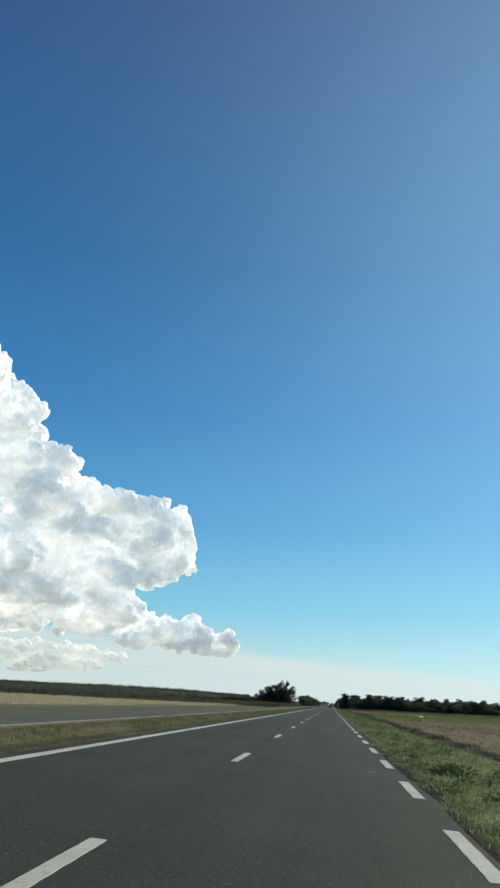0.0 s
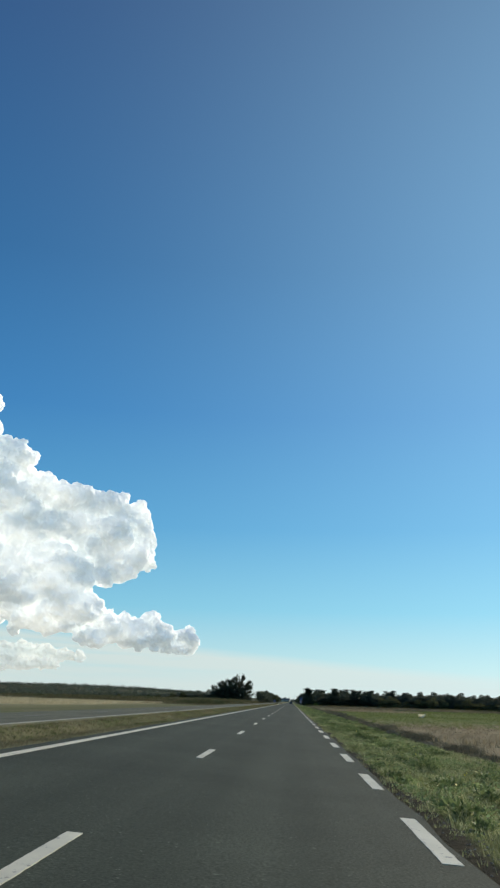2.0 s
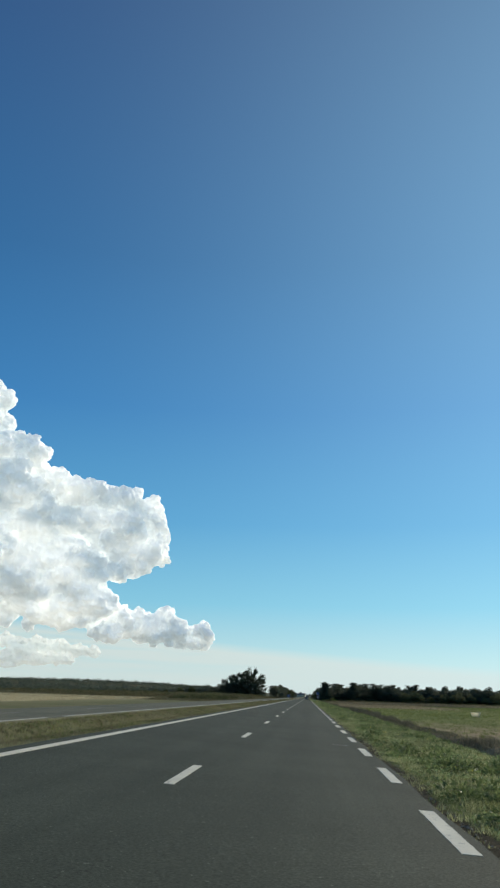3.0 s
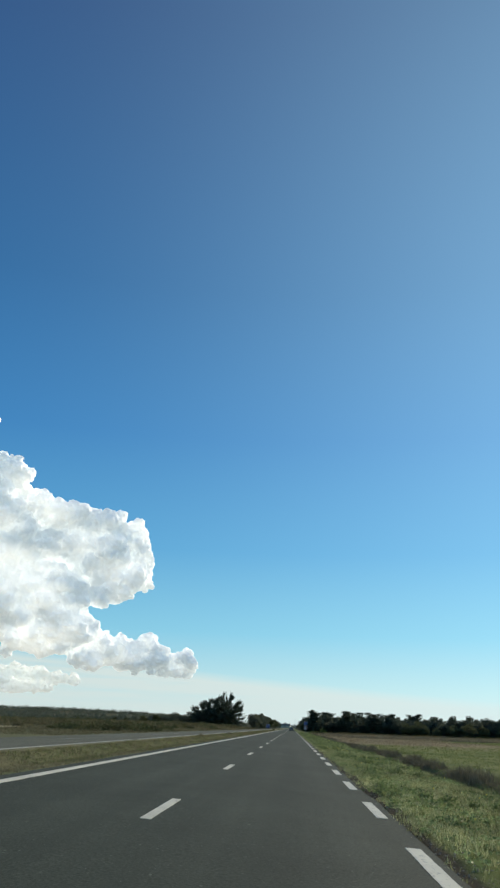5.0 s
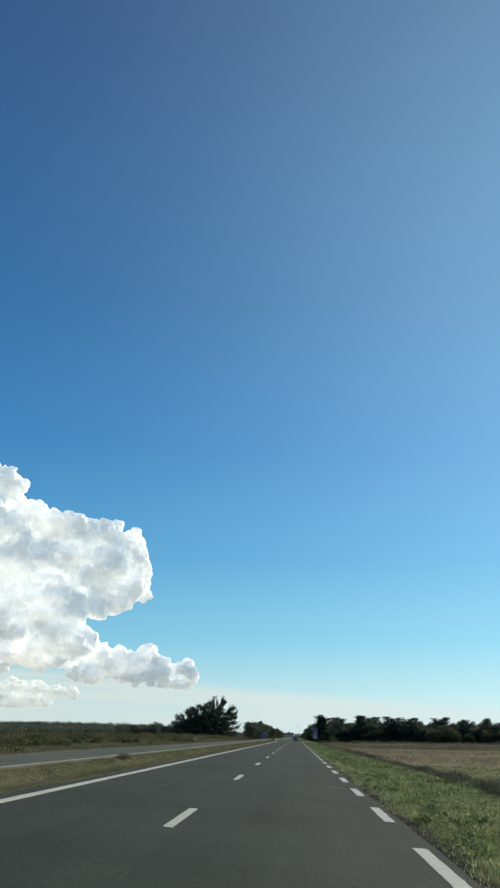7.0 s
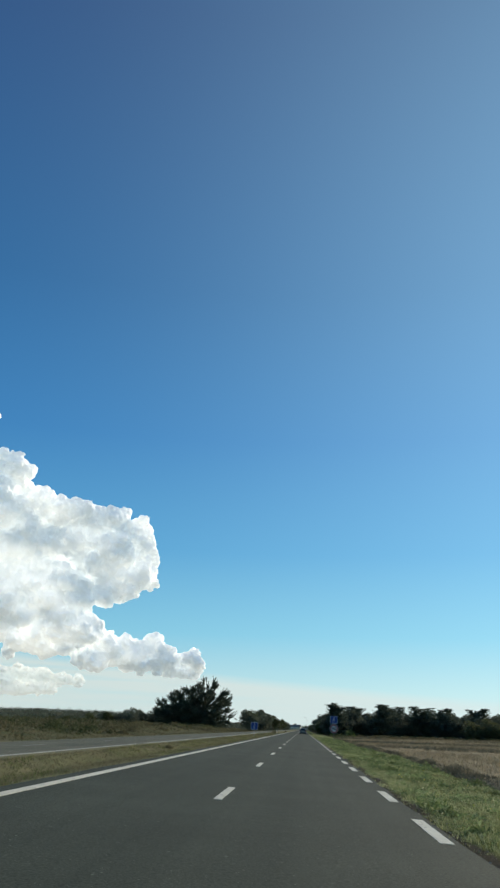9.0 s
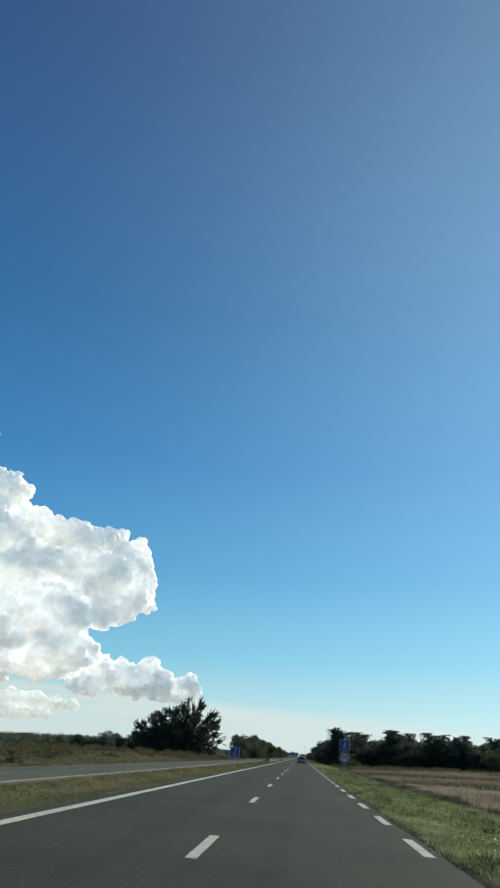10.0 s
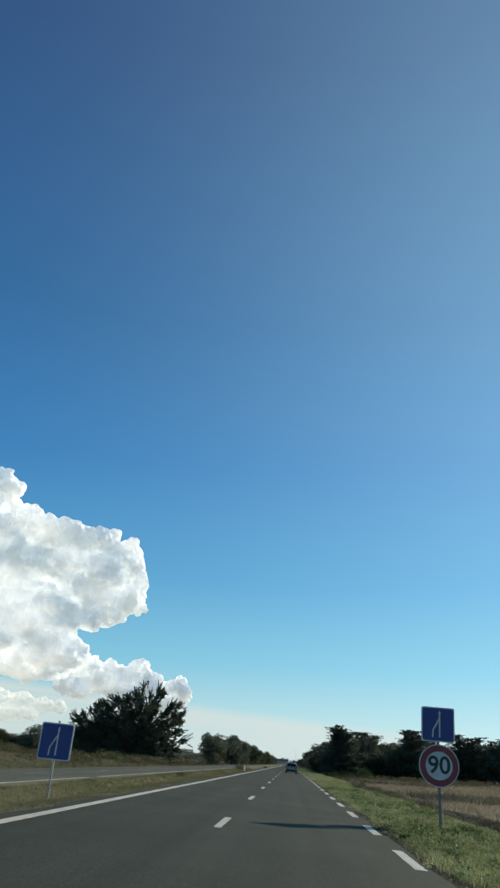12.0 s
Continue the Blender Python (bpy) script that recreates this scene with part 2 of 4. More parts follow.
DRY = foliage("dry_grass", (0.14, 0.14, 0.075), (0.26, 0.23, 0.14), 0.8, 0.4)
STRAW = foliage("straw", (0.42, 0.37, 0.23), (0.58, 0.51, 0.34), 0.8, 0.5)
FADED_PAINT = make_paint("faded_road_paint", (0.3, 0.29, 0.235), 0.5)
REED = foliage("reed", (0.19, 0.165, 0.1), (0.38, 0.32, 0.21), 0.8, 0.35)
RUSH = foliage("rush", (0.088, 0.088, 0.058), (0.19, 0.175, 0.12))
OLIVE = foliage("olive_leaves", (0.09, 0.105, 0.05), (0.17, 0.175, 0.085), 0.7, 0.4)
WEED = foliage("weed_leaves", (0.075, 0.112, 0.042), (0.21, 0.26, 0.105), 0.6, 0.45)
CLOVER = foliage("clover_leaves", (0.08, 0.125, 0.048), (0.28, 0.36, 0.165), 0.5, 0.45)
PALE_BUSH = foliage("pale_bush_leaves", (0.11, 0.15, 0.04), (0.22, 0.25, 0.08), 0.7, 0.4)
CYPRESS = foliage("cypress_leaves", (0.06, 0.08, 0.058), (0.125, 0.145, 0.098), 0.6, 0.35)
PINE = foliage("pine_needles", (0.076, 0.097, 0.072), (0.14, 0.16, 0.112), 0.6, 0.4)
BROADLEAF = foliage("broad_leaves", (0.05, 0.065, 0.026), (0.11, 0.12, 0.05), 0.7, 0.3)
HEATH = foliage("heath_shrubs", (0.105, 0.106, 0.054), (0.18, 0.155, 0.085), 0.85, 0.35)
STONE = mottled("stone", (0.14, 0.13, 0.11), (0.3, 0.28, 0.24), 14.0, 0.95)
STONE.node_tree.nodes["Principled BSDF"].inputs["Specular IOR Level"].default_value = 0.1
FLOWER = mottled("yellow_petals", (0.75, 0.6, 0.05), (0.8, 0.7, 0.15), 20.0, 0.6)
BARK = mottled("bark", (0.09, 0.07, 0.05), (0.15, 0.12, 0.09), 3.0, 0.95, 14.0, 0.5, 18.0, 0.8, 0.03, (1, 1, 0.3))
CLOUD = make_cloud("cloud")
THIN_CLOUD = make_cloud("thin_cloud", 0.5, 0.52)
SIGN_BLUE = mottled("sign_blue", (0.018, 0.045, 0.2), (0.022, 0.055, 0.23), 3.0, 0.45)
SIGN_WHITE = mottled("sign_white", (0.58, 0.6, 0.59), (0.5, 0.52, 0.51), 4.0, 0.4)
WHITE_TUB = foliage("white_tub", (0.88, 0.84, 0.72), (0.9, 0.86, 0.74), 0.6, 0.6)
DULL_STEEL = mottled("dull_steel", (0.19, 0.19, 0.175), (0.25, 0.25, 0.23), 9.0, 0.7, 60.0, 0.3, metal=0.2)
SIGN_RED = mottled("sign_red", (0.21, 0.022, 0.03), (0.26, 0.026, 0.034), 4.0, 0.4)
SIGN_BLACK = mottled("sign_black", (0.015, 0.03, 0.035), (0.02, 0.04, 0.045), 4.0, 0.45)
STEEL = mottled("galvanised_steel", (0.36, 0.37, 0.38), (0.5, 0.5, 0.5), 12.0, 0.5, 60.0, 0.3, metal=0.7)


# ---------------------------------------------------------------- mesh helpers
def part(name, bm, mat=None, parent=None, label=""):
    """Links a bmesh, or a mesh, as one mesh object under a thing or part."""
    if isinstance(bm, bmesh.types.BMesh):
        me = bpy.data.meshes.new(name)
        bm.to_mesh(me)
        bm.free()
    else:
        me = bm
    if mat and not me.materials:
        me.materials.append(mat)
    ob = new(name, me)
    ob.parent = parent
    return tagged(ob, label)


def thing(name, place, label, category, group="", kind=""):
    ob = new(name)
    ob.empty_display_size = 0.2
    ob.matrix_basis = place
    return tagged(ob, label, category, group, kind)


def mesh_of(name, verts, faces, mat, smooth=False):
    me = bpy.data.meshes.new(name)
    verts, faces = np.asarray(verts, np.float32), np.asarray(faces, np.int32)
    n, k = faces.shape
    me.vertices.add(len(verts))
    me.vertices.foreach_set("co", verts.ravel())
    me.loops.add(n * k)
    me.loops.foreach_set("vertex_index", faces.ravel())
    me.polygons.add(n)
    me.polygons.foreach_set("loop_start", np.arange(0, n * k, k, dtype=np.int32))
    me.polygons.foreach_set("use_smooth", np.full(n, smooth))
    me.update(calc_edges=True)
    me.materials.append(mat)
    return me


def box(bm, size, at=(0, 0, 0), turn=None, bevel=0.0):
    m = Matrix.Translation(at) @ (turn or Matrix()) @ Matrix.Diagonal((*size, 1))
    made = bmesh.ops.create_cube(bm, size=1, matrix=m)["verts"]
    if bevel:
        edges = {e for v in made for e in v.link_edges}
        bmesh.ops.bevel(bm, geom=list(edges), offset=bevel, segments=2, affect="EDGES", profile=0.7)


def tube(bm, points, radii, sides=8):
    """A tapered tube through the points."""
    rings = []
    for i, p in enumerate(points):
        a, b = points[max(0, i - 1)], points[min(len(points) - 1, i + 1)]
        turn = (Vector(b) - Vector(a)).to_track_quat("Z", "Y").to_matrix()
        rings.append([bm.verts.new(Vector(p) + turn @ Vector((math.cos(6.28319 * k / sides) * radii[i], math.sin(6.28319 * k / sides) * radii[i], 0))) for k in range(sides)])
    for r, s in zip(rings, rings[1:]):
        for k in range(sides):
            bm.faces.new((r[k], r[(k + 1) % sides], s[(k + 1) % sides], s[k]))
    bm.faces.new(rings[0][::-1])
    bm.faces.new(rings[-1])


# ---------------------------------------------------------------- the land
SLOPE = math.tan(radians(3.2))
FIELD = -0.85
OPPOSITE, OPP_FALL = 0.352, 0.02


def wave(x, y, scale, seed=0.0):
    """Smooth waves that never repeat in view, between -1 and 1."""
    u, v = x / scale + seed, y / scale - seed
    return (np.sin(u * 1.0 + 1.7 * np.sin(v * 0.71)) + np.sin(v * 1.31 + 1.3 * np.sin(u * 0.63 + 2.0)) + np.sin((u + v) * 0.83 + 0.5)) / 3


def smooth_step(v, lo, hi):
    t = np.clip((v - lo) / (hi - lo), 0, 1)
    return t * t * (3 - 2 * t)


def land_height(x, y):
    x, y = np.asarray(x, float), np.asarray(y, float)
    z = np.where(x < -6.1, OPPOSITE + OPP_FALL * (np.clip(x, -15.0, -6.1) + 6.3), -SLOPE * np.clip(x, -6.1, 7.4))
    # the dip between the carriageways
    z = z - 0.25 * np.exp(-((x + 4.95) / 0.75) ** 2)
    # the bank of the verge, the ditch and the low field
    edge = 7.6 + 0.5 * wave(x * 0, y, 9.0)
    ditch = -1.35 + 0.12 * wave(x, y, 5.0)
    z = z + (ditch - z) * smooth_step(x, edge, edge + 1.3)
    z = z + (FIELD + 0.12 * wave(x, y, 14.0, 3.0) - z) * smooth_step(x, edge + 1.9, edge + 3.0)
    # the heath on the other side rises in low mounds
    up = smooth_step(-x, 14.5, 23.0) * smooth_step(y, 205.0, 265.0) * smooth_step(-x, 200.0, 60.0) * (1.0 - 0.95 * smooth_step(y + 0.8 * (x + 25.0), 455.0, 520.0))
    z = z + up * ((0.35 + 0.45 * smooth_step(y, 320.0, 420.0)) + 0.4 * wave(x, y, 17.0, 1.0))
    # far ridge
    z = z + (21.0 + 6.0 * wave(x, y, 160.0, 2.0)) * smooth_step(y - 0.4 * x, 1300.0, 2500.0) * smooth_step(-x, -200.0, 500.0)
    return z


def spread(*runs):
    out = []
    for a, b, n in runs:
        out += list(np.linspace(a, b, n, endpoint=False))
    return np.array(out)


gx = spread((-4600, -1200, 10), (-1200, -200, 16), (-200, -60, 14), (-60, -12, 24), (-12, -3.6, 22), (-3.6, 3.6, 5), (3.6, 12.5, 36), (12.5, 40, 14), (40, 200, 16), (200, 1200, 14), (1200, 4601, 8))
gy = spread((-400, -20, 10), (-20, 620, 214), (620, 1200, 50), (1200, 4900, 40))
mx_, my_ = np.meshgrid(gx, gy)
mz_ = land_height(mx_, my_)
mz_ = np.where((mx_ < 3.75) & (mx_ > -3.55), mz_ - 0.06, mz_)
mz_ = np.where((mx_ < -6.2) & (mx_ > -13.4), mz_ - 0.06, mz_)
nx, ny = len(gx), len(gy)
ii = (np.arange(ny - 1)[:, None] * nx + np.arange(nx - 1)[None]).ravel()
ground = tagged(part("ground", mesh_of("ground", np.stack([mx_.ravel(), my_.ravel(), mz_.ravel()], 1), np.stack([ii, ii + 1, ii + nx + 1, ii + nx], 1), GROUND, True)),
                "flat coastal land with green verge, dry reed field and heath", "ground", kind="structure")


def carriageway(name, x0, x1, mat, label, height):
    """A slab of asphalt with a ragged edge, laid to the land's cross fall."""
    ys = spread((-60, 620, 340), (620, 1000, 60), (1000, 1480, 12))
    rng = np.random.default_rng(5)
    n = len(ys)
    l = x0 + 0.05 * rng.standard_normal(n).cumsum().clip(-1, 1) * 0.6 + 0.03 * rng.standard_normal(n)
    r = x1 + 0.03 * rng.standard_normal(n)
    cols = [l, l, np.full(n, x0 + 0.3), np.full(n, (x0 + x1) / 2), np.full(n, x1 - 0.3), r, r]
    drop = [-0.12, 0, 0, 0, 0, 0, -0.12]
    v = np.stack([np.stack([c, ys, height(c) + d], 1) for c, d in zip(cols, drop)], 1).reshape(-1, 3)
    k = len(cols)
    i = (np.arange(n - 1)[:, None] * k + np.arange(k - 1)[None]).ravel()
    return tagged(part(name, mesh_of(name, v, np.stack([i, i + 1, i + k + 1, i + k], 1), mat)), label, "road", kind="structure")


road = carriageway("road", -3.45, 3.72, ASPHALT, "dark grey asphalt carriageway with white lane markings", lambda c: -SLOPE * c)
road_far = carriageway("road_opposite", -13.5, -6.1, OLD_ASPHALT, "pale worn asphalt carriageway beyond the grass strip", lambda c: OPPOSITE + OPP_FALL * (c + 6.3))


def stripe(name, width, length, mat):
    """A strip of thick road paint with slightly worn outline; its base lies at its middle's near end."""
    rng = np.random.default_rng(int(width * 1000 + length))
    n = max(4, int(length / 0.12)) if length < 50 else int(length / 0.3)
    ys = np.linspace(0, length, n)
    l, r = -width / 2 + 0.0025 * rng.standard_normal(n), width / 2 + 0.0025 * rng.standard_normal(n)
    ye = ys[:, None] + np.zeros((n, 2))
    v = np.stack([np.stack([l, r], 1), ye, np.full((n, 2), 0.006)], 2).reshape(-1, 3)
    lo = v.copy()
    lo[:, 2] = -0.004
    i = np.arange(n - 1) * 2
    top = np.stack([i, i + 1, i + 3, i + 2], 1)
    m = 2 * n
    left, right = np.stack([i, i + 2, i + 2 + m, i + m], 1), np.stack([i + 1, i + 1 + m, i + 3 + m, i + 3], 1)
    ends = np.array([[0, m, m + 1, 1], [m - 2, m - 1, 2 * m - 1, 2 * m - 2]])
    return mesh_of(name, np.concatenate([v, lo]), np.concatenate([top, left, right, ends]), mat)


def dashes(name, x, first, step, count, me, parent, z=None, tilt=3.2):
    for k in range(count):
        ob = new(name, me)
        ob.parent = parent
        ob.matrix_basis = pose(x, first + k * step, -SLOPE * x if z is None else z, 0, tilt, 0)


dashes("edge_dash", 3.5, 1.15 - 13.0, 6.5, 150, stripe("edge_dash", 0.2, 3.0, PAINT), road)
dashes("lane_dash", 0.0, 4.3 - 13.0, 13.0, 75, stripe("lane_dash", 0.15, 3.0, PAINT), road)
part("edge_line", stripe("edge_line", 0.2, 1480.0, PAINT), None, road).matrix_basis = pose(-3.05, -60, 3.05 * SLOPE, 0, 3.2, 0)
dashes("opposite_edge_line", -6.35, -40.0, 41.0, 30, stripe("opposite_edge_line", 0.17, 39.0, OLD_PAINT), road_far, OPPOSITE, -1.15)
dashes("opposite_lane_dash", -9.8, -30.0, 13.0, 80, stripe("opposite_lane_dash", 0.14, 3.0, FADED_PAINT), road_far, OPPOSITE - 3.5 * OPP_FALL, -1.15)


# ---------------------------------------------------------------- clouds
def ball_dirs(level):
    bm = bmesh.new()
    bmesh.ops.create_icosphere(bm, subdivisions=level, radius=1)
    v = np.array([tuple(q.co) for q in bm.verts])
    f = np.array([[q.index for q in p.verts] for p in bm.faces])
    bm.free()
    return v, f


BALLS = {k: ball_dirs(k) for k in (2, 3, 4)}
SKY_EYE = Vector((1.7, 190.0, 1.2))


def cumulus(name, puffs, distance, floor_el, label, seed, mat, voxel=5.2, squash=(1, 1, 1), curls=1.0):
    """Heaped balls that carry smaller balls, three sizes deep, cut flat below: a cumulus cloud."""
    rng = np.random.default_rng(seed)
    balls = []
    for az, el, r, near in puffs:
        c = np.array(SKY_EYE + heading(az + 0.25, el) * (distance - near * 0.53 + rng.uniform(-1, 1) * 48))
        balls.append((c, distance * math.radians(r) * 0.9, 4))
    for (p, r, _), (q, u, _) in zip(balls[:], balls[1:]):
        if np.linalg.norm(p - q) < 1.5 * (r + u):
            balls.append(((p + q) / 2, 0.46 * (r + u), 4))
    out = list(balls)
    toward = np.array(SKY_EYE) - np.mean([b[0] for b in balls], 0)
    toward /= np.linalg.norm(toward)
    parents = balls
    for level, count, lo, hi in ((3, 12, 0.25, 0.5), (2, 9, 0.14, 0.36)):
        kids = []
        for c, r, _ in parents:
            d = rng.standard_normal((count, 3))
            d += toward * 0.5 + np.array((0, 0, 0.35))
            d /= np.linalg.norm(d, axis=1)[:, None]
            for q in d:
                k = r * rng.uniform(lo, hi)
                kids.append((c + q * (r * 0.9), k, level))
        out += kids
        parents = kids
    verts, faces, base = [], [], 0
    floor_z = SKY_EYE.z + distance * math.tan(radians(floor_el))
    for c, r, level in out:
        v, f = BALLS[level]
        w = c + v * r * np.array(squash)
        w += v * (r * 0.1 * wave(w[:, 0] + w[:, 2], w[:, 1] - w[:, 2] * 0.7, r * 0.12, c[0]))[:, None]
        low = floor_z + 13 * wave(w[:, 0], w[:, 2] * 0 + w[:, 1], 64.0)
        w[:, 2] = np.where(w[:, 2] < low, low - (low - w[:, 2]) * 0.12, w[:, 2])
        verts.append(w)
        faces.append(f + base)
        base += len(v)
    ob = tagged(part(name, mesh_of(name, np.concatenate(verts), np.concatenate(faces), mat, True)), label, "cloud", kind="structure")
    skin = ob.modifiers.new("skin", "REMESH")
    skin.mode, skin.voxel_size, skin.use_smooth_shade = "VOXEL", voxel, True
    for kind, size, strength in (("VORONOI", 125.0, -26.0), ("VORONOI", 40.0, -9.0), ("CLOUDS", 26.0, 15.0)):
        curl = bpy.data.textures.new("curl", kind)
        curl.noise_scale = size
        if kind == "CLOUDS":
            curl.noise_depth = 3
        lumps = ob.modifiers.new("lumps", "DISPLACE")
        lumps.texture, lumps.strength, lumps.texture_coords = curl, strength * curls, "GLOBAL"
    return ob


# heading, height and radius in degrees, and how far each heap stands out towards the road in metres
TOWER = [(-30.6, 20.4, 4.61, 0), (-27.7, 20.2, 1.84, 0), (-26.1, 21.4, 0.92, 60), (-24.3, 20.3, 0.78, 40), (-25.3, 19.7, 1.27, 80), (-26.3, 18.6,
         1.84, 60), (-24.3, 18.5, 1.04, 120), (-24.5, 16.6, 1.52, 160), (-23.0, 17.3, 0.97, 200), (-21.7, 16.8, 1.06, 220), (-22.7, 15.9, 1.61, 200),
         (-26.7, 15.4, 2.53, 150)]
CROWN = [(-23.6, 13.7, 2.26, 180), (-21.5, 14.4, 1.57, 162), (-19.7, 14.5, 1.09, 198), (-18.2, 14.2, 1.09, 216), (-16.9, 14.1, 1.19, 198), (-15.4,
         13.6, 1.09, 162), (-14.3, 13.9, 0.95, 144), (-13.2, 13.1, 0.81, 108), (-12.3, 13.8, 0.62, 90), (-12.3, 12.5, 1.04, 108), (-11.8, 10.9, 1.0,
         90), (-12.3, 9.8, 1.04, 108), (-13.6, 9.1, 1.23, 144), (-14.7, 8.7, 1.09, 162), (-14.3, 11.3, 1.9, 90), (-16.6, 11.7, 2.14, 54), (-19.1,
         12.2, 1.9, 18), (-21.9, 11.7, 2.14, 72), (-13.6, 14.4, 0.47, 108), (-11.3, 9.6, 0.62, 90)]
FRONT = [(-19.0, 10.1, 1.09, 231), (-19.5, 8.8, 1.42, 209), (-17.5, 9.4, 1.04, 231), (-16.6, 8.8, 1.31, 198), (-16.1, 8.2, 0.95, 182), (-21.6, 9.5,
         1.42, 209), (-23.1, 10.0, 1.42, 231), (-24.8, 9.5, 2.14, 209), (-21.6, 7.9, 1.9, 182), (-23.9, 7.5, 1.9, 193), (-18.3, 7.7, 1.66, 165),
         (-27.9, 9.1, 4.27, 165), (-20.1, 6.8, 1.19, 182)]
BASE = [(-15.7, 6.1, 1.17, 180), (-17.4, 6.3, 1.35, 195), (-16.9, 5.4, 1.22, 180), (-14.9, 6.0, 0.68, 180), (-18.8, 5.9, 1.35, 165), (-18.3, 4.9,
         0.98, 180), (-20.1, 5.3, 0.98, 120), (-22.5, 5.6, 1.47, -90), (-24.5, 5.5, 1.71, -112), (-27.1, 5.6, 2.2, -75), (-20.7, 4.5, 0.59, 60),
         (-14.3, 5.3, 0.83, 150), (-14.7, 4.8, 0.98, 135), (-19.2, 6.7, 1.35, 150), (-20.9, 6.2, 1.47, 60)]
TAIL = [(-13.9, 4.7, 1.13, 144), (-13.2, 4.9, 0.91, 171), (-12.6, 4.4, 1.07, 135), (-11.8, 4.8, 0.8, 54), (-11.5, 4.0, 0.8, 36), (-10.9, 5.25, 0.8,
        54), (-10.6, 4.2, 0.86, 18), (-9.9, 4.6, 0.75, 54), (-9.7, 3.7, 0.8, 36), (-9.0, 4.1, 0.75, 0), (-8.1, 4.5, 0.59, 36), (-7.6, 4.0, 0.5, 36),
        (-8.0, 3.5, 0.54, 18), (-8.6, 3.5, 0.7, 36), (-14.8, 4.1, 0.97, 180), (-15.8, 4.1, 0.75, 144), (-10.3, 5.0, 0.55, 60), (-8.0, 4.75, 0.42, 40)]
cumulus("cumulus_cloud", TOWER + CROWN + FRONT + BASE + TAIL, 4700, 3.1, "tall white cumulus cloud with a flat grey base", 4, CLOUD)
LOW = [(-23.0, 3.0, 0.66, 0), (-21.9, 3.3, 0.57, 0), (-21.0, 2.7, 0.71, 0), (-20.1, 3.1, 0.62, 0), (-18.9, 2.8, 0.66, 0), (-18.0, 2.9, 0.52, 0),
       (-16.9, 2.7, 0.57, 0), (-16.0, 2.6, 0.47, 0), (-22.0, 2.1, 0.71, 0), (-20.4, 2.0, 0.66, 0), (-19.0, 2.0, 0.57, 0), (-17.7, 2.0, 0.52, 0),
       (-24.3, 2.7, 0.95, 0), (-26.0, 2.5, 1.19, 0), (-23.0, 1.7, 0.71, 0)]
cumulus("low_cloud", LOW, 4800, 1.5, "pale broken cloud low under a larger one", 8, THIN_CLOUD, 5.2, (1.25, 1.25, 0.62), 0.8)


# ---------------------------------------------------------------- plants
def leaf_mesh(name, centres, dirs, length, width, mat, rng):
    """One slim kite-shaped leaf or spray at each centre, along dirs."""
    n = len(centres)
    d = dirs / (np.linalg.norm(dirs, axis=1)[:, None] + 1e-9)
    side = np.cross(d, rng.standard_normal((n, 3)))
    side /= np.linalg.norm(side, axis=1)[:, None] + 1e-9
    L = (length * rng.uniform(0.6, 1.35, n))[:, None]
    Wd = (width * rng.uniform(0.6, 1.35, n))[:, None]
    v = np.stack([centres - d * L * 0.4, centres - side * Wd * 0.5, centres + d * L * 0.6, centres + side * Wd * 0.5], 1).reshape(-1, 3)
    return mesh_of(name, v, np.arange(4 * n).reshape(n, 4), mat)


def blade_mesh(name, roots, height, width, lean, blades, mat, rng, thin=False):
    """Tufts of grass: some curved blades on each root, or straight ones of a single face."""
    n = len(roots) * blades
    base = np.repeat(roots, blades, 0) + np.column_stack([rng.normal(0, width * 3.0, n), rng.normal(0, width * 3.0, n), np.zeros(n)])
    h = np.repeat(height if np.ndim(height) else np.full(len(roots), height), blades) * rng.uniform(0.5, 1.2, n)
    a = rng.uniform(0, 6.283, n)
    out = np.column_stack([np.cos(a), np.sin(a), np.zeros(n)])
    side = np.column_stack([-np.sin(a), np.cos(a), np.zeros(n)]) * (width * rng.uniform(0.6, 1.3, n) / 2)[:, None]
    bend = (h * lean * rng.uniform(0.3, 1.4, n))[:, None]
    up = np.array([0, 0, 1.0])
    if thin:
        v = np.stack([base - side - up * 0.02, base + side - up * 0.02, base + up * h[:, None] + out * bend], 1).reshape(-1, 3)
        return mesh_of(name, v, np.arange(3 * n).reshape(n, 3), mat)
    mid = base + up * (h * 0.55)[:, None] + out * bend * 0.35
    tip = base + up * h[:, None] + out * bend
    v = np.stack([base - side - up * 0.02, base + side - up * 0.02, mid + side * 0.8, mid - side * 0.8, tip], 1).reshape(-1, 3)
    i = np.arange(n) * 5
    f = np.concatenate([np.stack([i, i + 1, i + 2], 1), np.stack([i, i + 2, i + 3], 1), np.stack([i + 3, i + 2, i + 4], 1)])
    return mesh_of(name, v, f, mat)


def sown(rng, n, x0, x1, y0, y1):
    x, y = rng.uniform(x0, x1, n), rng.uniform(y0, y1, n)
    return np.column_stack([x, y, land_height(x, y)])


def limb_points(start, direction, length, rng, lift, steps=5):
    p, d, pts = Vector(start), Vector(direction).normalized(), [Vector(start)]
    for _ in range(steps):
        d = (d + Vector((rng.normal(0, 0.12), rng.normal(0, 0.12), lift / steps))).normalized()
        p = p + d * (length / steps)
        pts.append(p.copy())
    return pts


def plume(cents, dirs, rng, start, d, length, leaves, slim):
    """A pointed spray of foliage: leaves packed along a line that tapers to its tip."""
    t = rng.uniform(0, 1, leaves) ** 0.8
    cents.append(np.array(start) + np.outer(t, np.array(d)) * length + rng.normal(0, 1, (leaves, 3)) * (length * slim * (1.08 - t))[:, None])
    dirs.append(np.array(d) * 1.4 + rng.normal(0, 0.4, (leaves, 3)))


